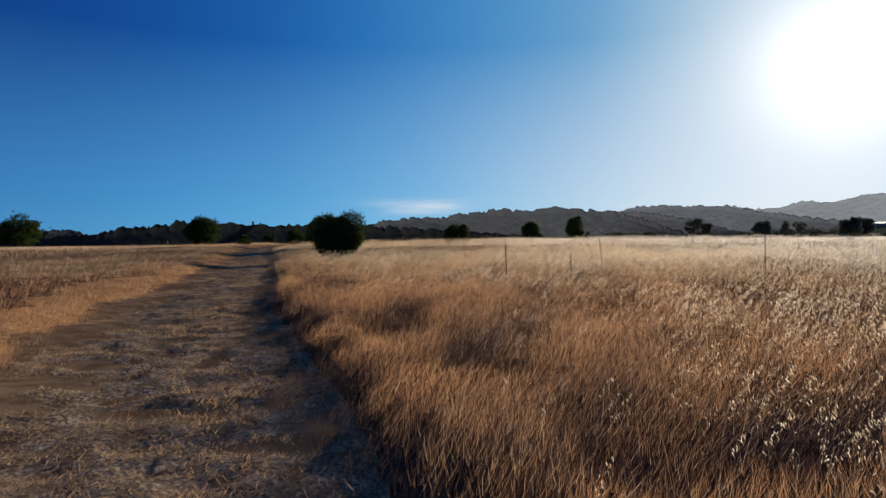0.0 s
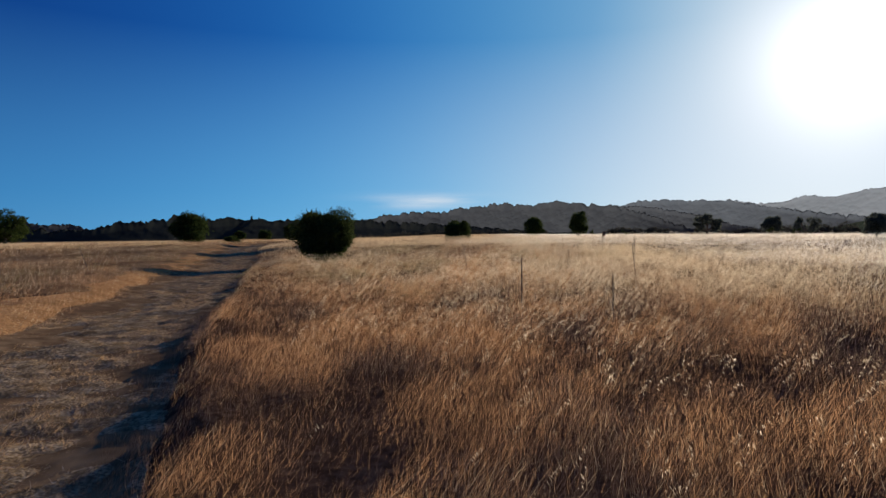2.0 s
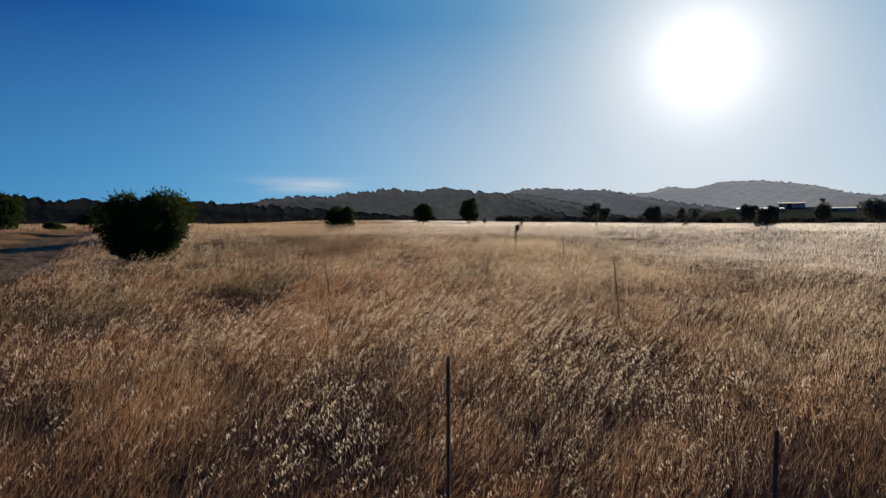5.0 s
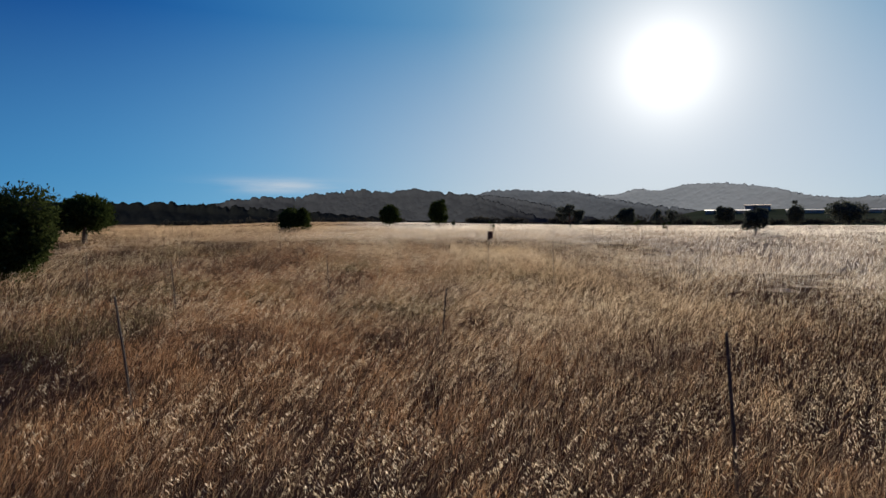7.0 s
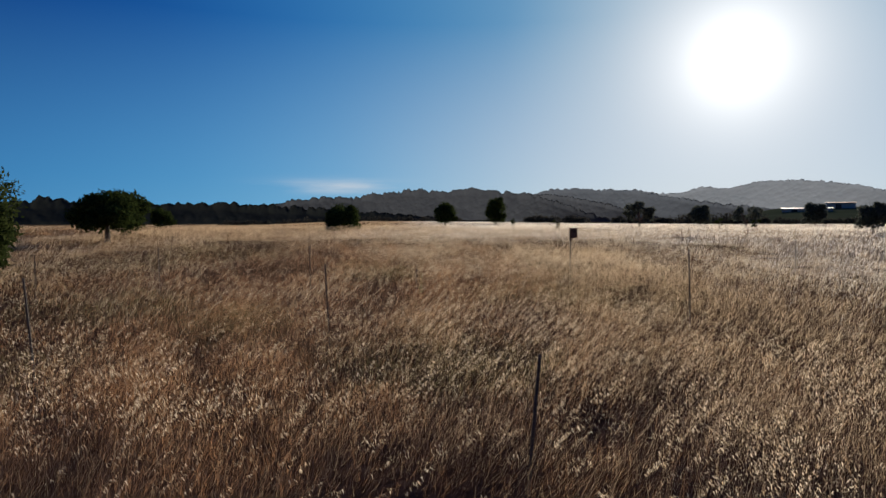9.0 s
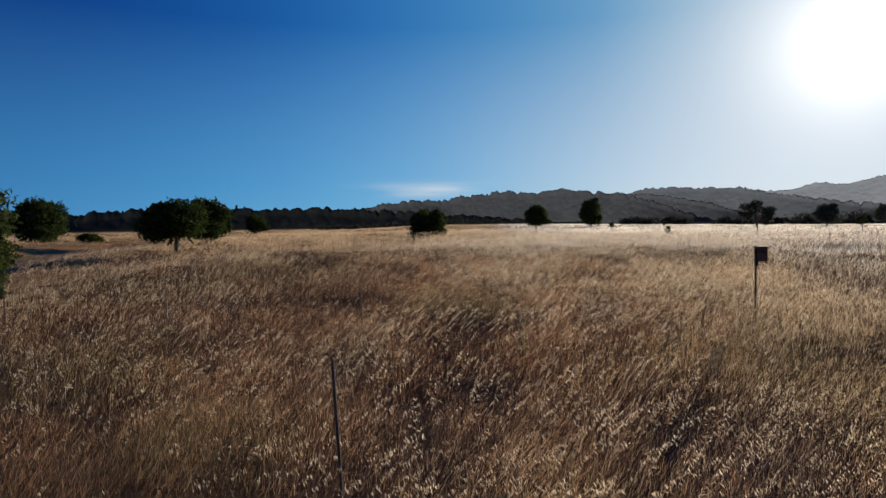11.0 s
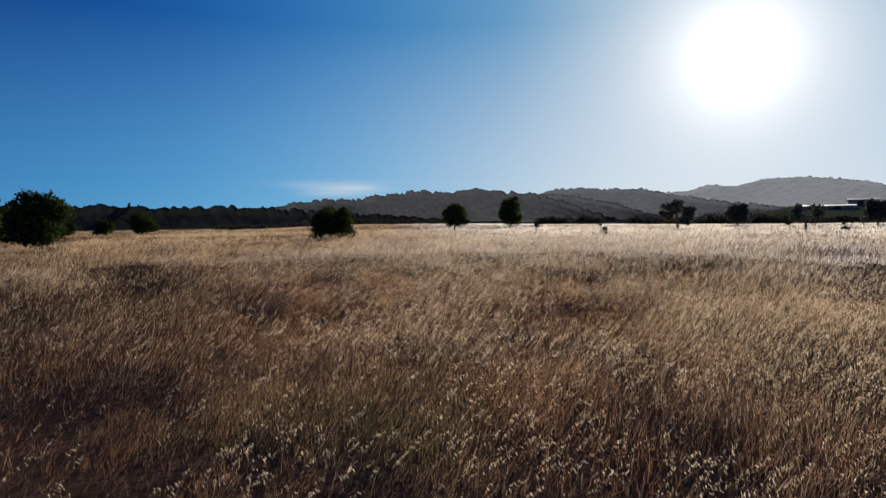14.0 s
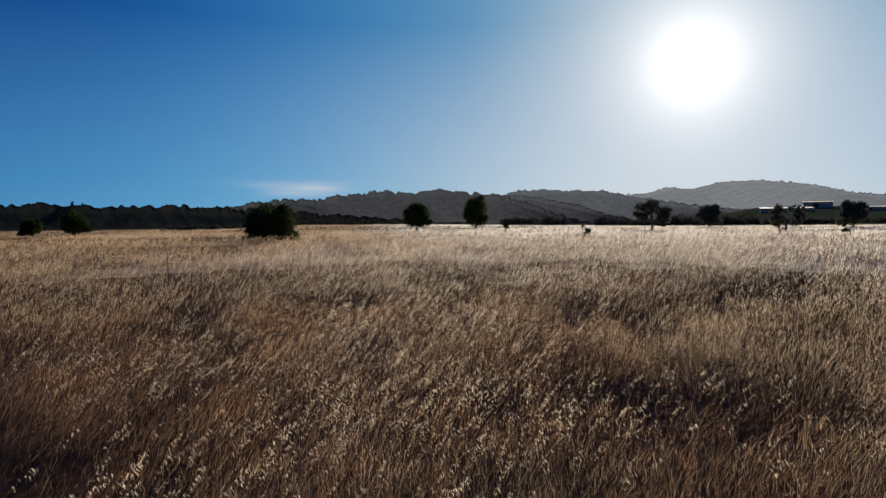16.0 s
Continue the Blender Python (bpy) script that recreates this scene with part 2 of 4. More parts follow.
def to_line(x, y, pts):
    """Distance to a line of points and the signed side (positive: right of its way)."""
    best, side = np.full(np.shape(x), 1e9), np.zeros(np.shape(x))
    for (ax, ay), (bx, by) in zip(pts, pts[1:]):
        dx, dy = bx - ax, by - ay
        t = np.clip(((x - ax) * dx + (y - ay) * dy) / (dx * dx + dy * dy), 0, 1)
        px, py = x - ax - t * dx, y - ay - t * dy
        d = np.hypot(px, py)
        s = px * dy - py * dx
        side = np.where(d < best, np.sign(s), side)
        best = np.minimum(d, best)
    return best, side


TRAIL = [(1.2, -6.0), (0.2, 0.0), (-1.28, 5.6), (-1.8, 7.4), (-2.85, 10.1), (-3.95, 13.2), (-5.8, 20.4),
         (-8.4, 29.5), (-11.3, 40.0), (-14.5, 51.0), (-16.6, 60.0), (-18.0, 72.0), (-22.0, 95.0), (-28.0, 130.0)]
TRAIL_HALF = 1.4
LINE = [(0.5, 2.6), (0.9, 9.5), (3.0, 18.0), (4.2, 25.0), (4.4, 30.0), (5.1, 35.0), (6.0, 39.6), (7.4, 46.0)]


def rise(y):
    """The meadow climbs a little beyond the end of the walk."""
    return 0.6 * smooth(38, 58, y)


def ground_z(x, y):
    x, y = np.asarray(x, float), np.asarray(y, float)
    z = 0.10 * (lattice(x, y, 9.0, 3) - 0.5) + rise(y)
    z = z + 0.5 * smooth(120, 190, y) * (1 - smooth(20, 70, x)) * smooth(-25, 5, x) - 0.7 * smooth(85, 150, y) * smooth(-5, 40, -x) - 0.65 * smooth(50, 120, x) * smooth(115, 180, y)
    d, side = to_line(x, y, TRAIL)
    z = z + 0.20 * smooth(TRAIL_HALF * 0.95, TRAIL_HALF + 1.1, d) * (side < 0) * (1 - smooth(6, 14, d))
    return z - 0.07 * (1 - smooth(TRAIL_HALF * 0.7, TRAIL_HALF * 1.4, d))


# ---- ground, trail ----
def make_ground():
    def axis(lo, hi, step, far):
        mid = np.arange(lo, hi + 0.01, step)
        out = [lo - (far * (k / 14) ** 2.2) for k in range(14, 0, -1)]
        out2 = [hi + (far * (k / 14) ** 2.2) for k in range(1, 15)]
        return np.concatenate([out, mid, out2])
    xs, ys = axis(-40, 50, 1.25, 2600), axis(-8, 110, 1.25, 2800)
    X, Y = np.meshgrid(xs, ys)
    Z = ground_z(X, Y)
    nx, ny = len(xs), len(ys)
    idx = np.arange(nx * ny).reshape(ny, nx)
    a, b, c, d = idx[:-1, :-1].ravel(), idx[:-1, 1:].ravel(), idx[1:, 1:].ravel(), idx[1:, :-1].ravel()
    tris = np.concatenate([np.stack([a, b, c], 1), np.stack([a, c, d], 1)])
    me = fastmesh("ground", np.stack([X, Y, Z], 2).reshape(-1, 3), tris, [M_SOIL])
    me.polygons.foreach_set("use_smooth", np.ones(len(tris), bool))
    tagged(new("ground", me), "dry brown soil and thatch under the grass", "ground", kind="structure")


def trail_relief(x, y):
    """Hoof and foot marks, clods and ruts."""
    return 0.06 * (lattice(x, y, 0.42, 5) - 0.5) + 0.085 * (lattice(x * 0.6, y, 0.17, 6) - 0.5)


def make_trail():
    pts, V, T = [], [], []
    for (ax, ay), (bx, by) in zip(TRAIL, TRAIL[1:]):
        n = max(2, int(math.hypot(bx - ax, by - ay) / 0.14))
        pts += [(ax + (bx - ax) * k / n, ay + (by - ay) * k / n) for k in range(n)]
    P = np.array(pts)
    for _ in range(40):
        P[1:-1] = (P[:-2] + 2 * P[1:-1] + P[2:]) / 4
    D = np.gradient(P, axis=0)
    D /= np.linalg.norm(D, axis=1)[:, None]
    R = np.stack([D[:, 1], -D[:, 0]], 1)
    cols = np.linspace(-1, 1, 27)
    wob = TRAIL_HALF * (0.9 + 0.35 * lattice(P[:, 0], P[:, 1], 1.3, 9))
    Q = P[:, None, :] + R[:, None, :] * cols[None, :, None] * wob[:, None, None]
    Z = ground_z(Q[..., 0], Q[..., 1]) + 0.02 + trail_relief(Q[..., 0], Q[..., 1]) * (1 - cols ** 4)[None]
    Z = Z - 0.03 * (np.abs(cols) > 0.97)[None]
    n, c = Q.shape[:2]
    idx = np.arange(n * c).reshape(n, c)
    a, b, cc, d = idx[:-1, :-1].ravel(), idx[:-1, 1:].ravel(), idx[1:, 1:].ravel(), idx[1:, :-1].ravel()
    tris = np.concatenate([np.stack([a, b, cc], 1), np.stack([a, cc, d], 1)])
    me = fastmesh("trail", np.concatenate([Q, Z[..., None]], 2).reshape(-1, 3), tris, [M_TRAIL])
    me.polygons.foreach_set("use_smooth", np.ones(len(tris), bool))
    tagged(new("trail", me), "trodden dirt trail strewn with mown straw", "trail", kind="structure")


make_ground()
make_trail()


# ---- grass ----
def domes(x, y, cell, seed):
    """Rounded tussocks on a jittered grid: 0 between them, up to 1 on top."""
    tab = np.random.default_rng(seed).random((4, 128, 128))
    i, j = np.floor(x / cell).astype(int), np.floor(y / cell).astype(int)
    out = np.zeros(np.shape(x))
    for a in (-1, 0, 1):
        for b in (-1, 0, 1):
            p, q = (i + a) % 128, (j + b) % 128
            r = cell * (0.45 + 0.55 * tab[2, p, q])
            e = ((x - (i + a + tab[0, p, q]) * cell) ** 2 + (y - (j + b + tab[1, p, q]) * cell) ** 2) / (r * r)
            out = np.maximum(out, (0.35 + 0.65 * tab[3, p, q]) * np.maximum(0, 1 - e))
    return out


def tussock(x, y):
    return np.maximum(domes(x, y, 0.85, 101), 0.8 * domes(x, y, 0.42, 102))


# stands by the walk: middle, radii, and how strongly each kind of growth holds there
RICH = [(1.6, 5.4, 1.2, 1.0), (3.4, 7.6, 2.0, 1.6), (2.5, 11.6, 0.7, 0.5), (3.2, 17.0, 1.5, 1.4), (5.3, 23.9, 1.7, 2.4), (8.0, 20.0, 2.6, 2.6),
        (1.9, 22.6, 0.9, 0.9), (2.2, 20.0, 1.6, 1.6), (4.7, 29.5, 1.2, 1.9), (3.7, 27.2, 0.8, 0.5), (3.3, 34.9, 1.6, 0.5),
        (5.0, 41.2, 2.4, 1.6), (6.8, 43.0, 2.0, 0.8), (6.2, 46.4, 2.6, 1.5), (18.4, 58.0, 6.0, 5.0)]
SUNKEN = [(2.0, 12.4, 0.8, 0.8), (3.4, 11.1, 1.5, 1.2), (1.2, 23.6, 0.9, 1.2), (2.3, 25.2, 0.7, 0.8), (8.4, 36.6, 1.2, 0.8), (3.7, 12.1, 0.7, 0.8), (1.2, 7.2, 0.4, 0.4), (5.6, 21.8, 0.6, 0.5), (7.5, 21.7, 0.9, 0.8), (5.9, 26.7, 0.9, 0.4),
          (8.8, 29.9, 1.0, 1.0), (-1.2, 32.9, 0.9, 1.6), (6.7, 37.4, 1.2, 0.9), (7.0, 35.9, 1.0, 0.6), (7.6, 44.4, 1.1, 0.6), (4.0, 49.8, 0.9, 1.1)]


def stand(x, y, spots, seed):
    """1 in the midst of the named stands, with ragged rims."""
    out, ragged = np.zeros(np.shape(x)), 0.5 * lattice(x, y, 0.85, seed)
    for cx, cy, rx, ry in spots:
        out = np.maximum(out, 1 - smooth(0.5, 1.4, np.hypot((x - cx) / rx, (y - cy) / ry) + ragged))
    return out


def hollow(x, y):
    """Patches where the grass has sunk."""
    out = smooth(0.54, 0.74, 0.65 * lattice(x, y, 2.2, 91) + 0.35 * lattice(x, y, 0.8, 92)) * smooth(5, 9, y) * (1 - 0.6 * smooth(12, 13, y) * (1 - smooth(18, 20, y)))
    return np.maximum(out * (1 - stand(x, y, RICH, 94)), stand(x, y, SUNKEN, 93))


def field_height(x, y):
    d, side = to_line(x, y, TRAIL)
    right = 0.30 + 0.14 * (1 - smooth(8, 12, y)) + (0.16 + 0.16 * smooth(7, 13, y)) * smooth(TRAIL_HALF, TRAIL_HALF + 1.5, d) + 0.10 * smooth(10, 16, y)
    left = 0.24 + 0.34 * smooth(TRAIL_HALF, TRAIL_HALF + 2.4, d)
    h = np.where(side > 0, right, left)
    h = h * (1 - 0.24 * hollow(x, y)) * (0.3 + 0.7 * smooth(0.85, 1.05, d / TRAIL_HALF))
    return h * (0.72 + 0.34 * lattice(x, y, 2.3, 11) + 0.22 * (lattice(x, y, 7.0, 12) - 0.5)), d, side


def mat_height(x, y, lumps=None):
    h, d, side = field_height(x, y)
    fade = smooth(TRAIL_HALF * 0.92, TRAIL_HALF + 0.4, d)
    t = tussock(x, y) if lumps is None else lumps
    # a dense uneven rim of grass along the trail, made opaque to shade it
    rim = 0.15 * np.exp(-((d - TRAIL_HALF - 0.35) / 0.28) ** 2) * (side > 0) * (0.05 + 1.0 * lattice(x, y, 0.9, 33) + 0.5 * lattice(x, y, 0.35, 34)) * (1 - smooth(20, 40, y))
    return h * (0.10 + 0.20 * t) * fade + rim - 0.06 * (1 - fade)


def make_mat():
    """The dense layer of matted old grass from which the stalks rise."""
    V, T, n = [], [], 0
    for x0, x1, y0, y1, step, lo in ((-11, 17, -2, 52, 0.2, None), (-60, 90, -30, 120, 0.8, (-11, 17, -2, 52)), (-240, 340, -120, 290, 4.0, (-60, 90, -30, 120))):
        xs, ys = np.arange(x0, x1 + 0.01, step), np.arange(y0, y1 + 0.01, step)
        X, Y = np.meshgrid(xs, ys)
        Z = ground_z(X, Y) + mat_height(X, Y, None if step < 0.5 else 0.3)
        idx = np.arange(X.size).reshape(X.shape)
        a, b, c, d = idx[:-1, :-1].ravel(), idx[:-1, 1:].ravel(), idx[1:, 1:].ravel(), idx[1:, :-1].ravel()
        cx, cy = X.ravel()[a] + step / 2, Y.ravel()[a] + step / 2
        if lo:
            k = ~((cx > lo[0] + step) & (cx < lo[1] - step) & (cy > lo[2] + step) & (cy < lo[3] - step))
        else:
            k = np.ones(cx.shape, bool)
        a, b, c, d = a[k], b[k], c[k], d[k]
        V.append(np.stack([X, Y, Z], 2).reshape(-1, 3))
        T.append(np.concatenate([np.stack([a, b, c], 1), np.stack([a, c, d], 1)]) + n)
        n += X.size
    V, T = np.concatenate(V), np.concatenate(T)
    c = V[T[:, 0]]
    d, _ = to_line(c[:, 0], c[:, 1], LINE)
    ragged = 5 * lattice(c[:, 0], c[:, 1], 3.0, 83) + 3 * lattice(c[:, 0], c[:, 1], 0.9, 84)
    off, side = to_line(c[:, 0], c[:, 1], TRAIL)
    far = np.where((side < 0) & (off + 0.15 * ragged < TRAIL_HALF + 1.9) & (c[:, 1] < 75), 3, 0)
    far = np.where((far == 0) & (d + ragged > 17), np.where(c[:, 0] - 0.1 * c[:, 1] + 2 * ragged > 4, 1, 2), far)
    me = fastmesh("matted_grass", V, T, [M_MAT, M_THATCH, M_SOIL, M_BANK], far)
    me.polygons.foreach_set("use_smooth", np.ones(len(me.polygons), bool))
    tagged(new("matted_grass", me), "dense reddish-brown matted dry grass", "grass", kind="stuff")


class Bag:
    def __init__(self):
        self.V, self.T, self.S, self.n = [], [], [], 0

    def add(self, V, T, S):
        self.V.append(V)
        self.T.append(T + self.n)
        self.S.append(S)
        self.n += len(V)

    def mesh(self, name, mats):
        return fastmesh(name, np.concatenate(self.V), np.concatenate(self.T), mats, np.concatenate(self.S))


GRASS = [M_FINE, M_STRAW, M_HEAD, M_ORANGE, M_PALE, M_OLIVE]


def wind(x, y, n, lean, tilt):
    """How far the tips are blown, for each metre of height."""
    r = RNG.uniform(0, 2 * np.pi, n)
    turn = (lattice(x, y, 1.6, 71) - 0.5) * 1.6 + (lattice(x, y, 0.5, 72) - 0.5) * 1.4
    gust = lean * (0.4 + 0.9 * lattice(x, y, 2.7, 73)) * (0.4 + 0.9 * RNG.random(n))
    return gust * np.cos(turn) + tilt * np.cos(r), gust * np.sin(turn) + tilt * np.sin(r)


def stalks(x, y, z, h, w, lean, tilt):
    """Bent tapered blades: five points and three triangles each."""
    n = len(x)
    a = RNG.uniform(-1.1, 1.1, n)
    wx, wy = np.cos(a) * w / 2, np.sin(a) * w / 2
    lx, ly = wind(x, y, n, lean, tilt)
    lx, ly = lx * h, ly * h
    V = np.empty((n, 5, 3))
    V[:, 0] = np.stack([x - wx, y - wy, z], 1)
    V[:, 1] = np.stack([x + wx, y + wy, z], 1)
    mx, my, mz = x + 0.3 * lx, y + 0.3 * ly, z + 0.6 * h
    V[:, 2] = np.stack([mx + wx * 0.8, my + wy * 0.8, mz], 1)
    V[:, 3] = np.stack([mx - wx * 0.8, my - wy * 0.8, mz], 1)
    V[:, 4] = np.stack([x + lx, y + ly, z + h * (1 - np.minimum(0.4, 0.5 * (np.hypot(lx, ly) / h) ** 2))], 1)
    k = np.arange(n)[:, None] * 5
    T = np.stack([k + [0, 1, 2], k + [0, 2, 3], k + [3, 2, 4]], 1).reshape(-1, 3)
    return V.reshape(-1, 3), T, V[:, 4], np.stack([lx, ly], 1)


def hairs(x, y, z, h, w, lean, tilt):
    """Hair-thin blades, one triangle each."""
    n = len(x)
    a = RNG.uniform(-1.1, 1.1, n)
    wx, wy = np.cos(a) * w / 2, np.sin(a) * w / 2
    lx, ly = wind(x, y, n, lean, tilt)
    V = np.stack([np.stack([x - wx, y - wy, z], 1), np.stack([x + wx, y + wy, z], 1),
                  np.stack([x + lx * h, y + ly * h, z + h * 0.92], 1)], 1)
    return V.reshape(-1, 3), np.arange(3 * n).reshape(-1, 3)


def spikelets(tip, lean, count, size, slim, reach):
    """A drooping spray of oat florets below and beyond the tip of each stalk; one slender triangle each."""
    n = len(tip)
    m = n * count
    u = (np.tile(np.arange(count), n) + RNG.random(m)) / count
    T0, L0 = np.repeat(tip, count, 0), np.repeat(lean, count, 0)
    R = np.repeat(reach * (0.7 + 0.6 * RNG.random(n)), count)
    ll = np.hypot(L0[:, 0], L0[:, 1]) + 1e-6
    dx, dy = L0[:, 0] / ll, L0[:, 1] / ll
    # the axis of the spray comes up from the stalk and nods over with the wind; the florets hang from it
    along, rise = R * (u - 0.5), R * (0.95 * (u - 0.5) - 0.45 * u * u)
    off = (RNG.random(m) - 0.5) * R * 0.5 * (1.15 - u)
    c = T0 + np.stack([dx * along * 0.5 - dy * off + 0.4 * off, dy * along * 0.5 + dx * off, rise + 0.008 * RNG.standard_normal(m)], 1)
    s = size * (0.7 + 0.7 * RNG.random(m))
    ax = np.stack([s * (0.40 * dx + 0.22 * RNG.standard_normal(m)), s * (0.40 * dy + 0.22 * RNG.standard_normal(m)),
                   -s * RNG.uniform(0.45, 1.0, m)], 1)
    b = RNG.uniform(-0.9, 0.9, m)
    wd = np.stack([np.cos(b), np.sin(b), 0.3 * RNG.standard_normal(m)], 1) * (slim * s)[:, None]
    V = np.stack([c - wd, c + wd, c + ax], 1)
    return V.reshape(-1, 3), np.arange(3 * m).reshape(-1, 3)


def scatter(x0, x1, y0, y1, density, lo, hi):
    """Random places in the field whose distance from the line of the walk is between lo and hi."""
    n = int((x1 - x0) * (y1 - y0) * density)
    x, y = RNG.uniform(x0, x1, n), RNG.uniform(y0, y1, n)
    d, _ = to_line(x, y, LINE)
    keep = (d >= lo) & (d < hi) & (x > -3 - 0.82 * y) & (x < 5 + 1.32 * y) & (y > 3.4)
    return x[keep], y[keep]


def chance(p):
    return RNG.random(np.shape(p)) < p


def growth(x, y, d, side):
    """Shares of russet grass and of straw, by place: russet along the trail and at the start, straw further in and out."""
    away, _ = to_line(x, y, LINE)
    patch = lattice(x, y, 1.7, 44)
    russet = np.where(side > 0, (0.14 + 0.75 * (1 - smooth(0, 1, (d - 3) / (5 + 5 * smooth(10, 15, y)))) + 0.28 * (1 - smooth(4, 10, away)))
                      * smooth(0.12, 0.62, lattice(x, y, 0.8, 43)), 0.95 - 0.55 * smooth(2.0, 5.0, d))
    # more straw outward and to the right, partly for the sunlit sheen there
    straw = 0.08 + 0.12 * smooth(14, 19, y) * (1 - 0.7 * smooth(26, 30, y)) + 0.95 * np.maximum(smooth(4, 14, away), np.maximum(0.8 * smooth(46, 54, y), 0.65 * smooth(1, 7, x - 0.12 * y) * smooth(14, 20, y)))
    # less straw in the hollows, which makes them darker
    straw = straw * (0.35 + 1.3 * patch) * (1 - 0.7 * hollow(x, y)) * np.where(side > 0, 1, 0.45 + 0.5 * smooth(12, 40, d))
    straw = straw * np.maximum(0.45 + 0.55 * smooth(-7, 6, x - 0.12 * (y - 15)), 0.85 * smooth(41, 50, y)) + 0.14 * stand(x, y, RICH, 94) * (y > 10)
    return russet, straw


def grass_zone(bag, area, lo, hi, hair, hair_width, oats=0, florets=0, floret=0.03, slim=0.12, reach=0.2):
    x, y = scatter(*area, hair, lo, hi)
    h, d, side = field_height(x, y)
    t = tussock(x, y) if lo < 14 else 0.3 + 0 * x
    ok = (d > TRAIL_HALF * (np.where(side > 0, 0.52, 0.74) + 0.33 * lattice(x, y, 0.8, 31))) & chance((0.22 + 0.95 * t + (lo >= 14) * 0.45) * (1 - 0.7 * hollow(x, y)))
    x, y, h, d, side, t = x[ok], y[ok], h[ok], d[ok], side[ok], t[ok]
    n = len(x)
    z = ground_z(x, y) + np.maximum(-0.02, mat_height(x, y, t) - 0.05)
    # rooted blades, and the fine branching of their tops, which fills the stand like mist
    fuzz = chance(np.full(n, 0.78 if lo < 14 else 0.0))
    z = z + np.where(fuzz, h * (0.16 + 0.74 * t) * RNG.random(n) ** 0.75, 0)
    tall = np.where(fuzz, 0.05 + 0.10 * RNG.random(n), 0.05 + h * (0.12 + (0.30 + 0.28 * (lo >= 14)) * RNG.random(n) ** 1.2))
    V, T = hairs(x, y, z, tall, hair_width * (0.6 + 0.8 * RNG.random(n)) * np.where(fuzz, 0.62, 0.45), 0.45, np.where(fuzz, 0.45, 0.26))
    russet, straw = growth(x, y, d, side)
    # tussock tops coloured as if lit; the trail's margin dark as if shaded
    russet, straw = russet * (0.55 + 0.9 * t) * (d > TRAIL_HALF * 1.05), straw * (d > TRAIL_HALF * 1.05)
    # pale blades gain towards the sunward side, imitating grass lit from behind
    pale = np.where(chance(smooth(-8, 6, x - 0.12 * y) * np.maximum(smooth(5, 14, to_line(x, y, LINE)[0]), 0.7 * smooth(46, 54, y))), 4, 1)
    green = 0.65 * smooth(0.58, 0.75, lattice(x, y, 2.6, 47)) * smooth(17, 21, y)
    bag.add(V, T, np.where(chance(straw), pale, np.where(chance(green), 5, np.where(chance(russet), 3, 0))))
    if oats:
        x, y = scatter(*area, oats, lo, hi)
        h, d, side = field_height(x, y)
        away, _ = to_line(x, y, LINE)
        thick = 0.10 + 0.16 * smooth(3, 6, away) * (1 - smooth(10, 16, y)) + 0.52 * smooth(11, 18, y)
        thick = np.maximum(thick * (0.25 + 1.5 * lattice(x, y, 1.9, 51) ** 1.5), 1.0 * stand(x, y, RICH, 94)) * (0.4 + 0.8 * lattice(x, y, 0.6, 52))
        thick = thick * (1 - 0.8 * hollow(x, y)) * np.where(side > 0, smooth(TRAIL_HALF + 0.2, TRAIL_HALF + 2.2, d), 0.12 * smooth(2, 9, d))
        beside = x - np.interp(y, [p[1] for p in LINE], [p[0] for p in LINE])
        thick = thick * (1 - 0.5 * (1 - smooth(-3.5, 0.5, beside)) * smooth(11, 15, y))
        ok = chance(thick)
        x, y, h = x[ok], y[ok], h[ok]
        h = (h * 1.12 + 0.12) * (0.65 + 0.45 * RNG.random(len(x)))
        V, T, tip, lean = stalks(x, y, ground_z(x, y) - 0.02, h, np.full(len(x), hair_width * 0.6), 0.75, 0.12)
        bag.add(V, T, np.where(chance(np.full(len(T), 0.2)), 1, 0))
        V, T = spikelets(tip, lean, florets, floret, slim, reach)
        side = np.repeat(x - 0.12 * y, florets)
        # far heads pale towards the sunward side in the same way
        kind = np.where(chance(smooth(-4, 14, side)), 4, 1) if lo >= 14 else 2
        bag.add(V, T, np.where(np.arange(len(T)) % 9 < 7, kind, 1))


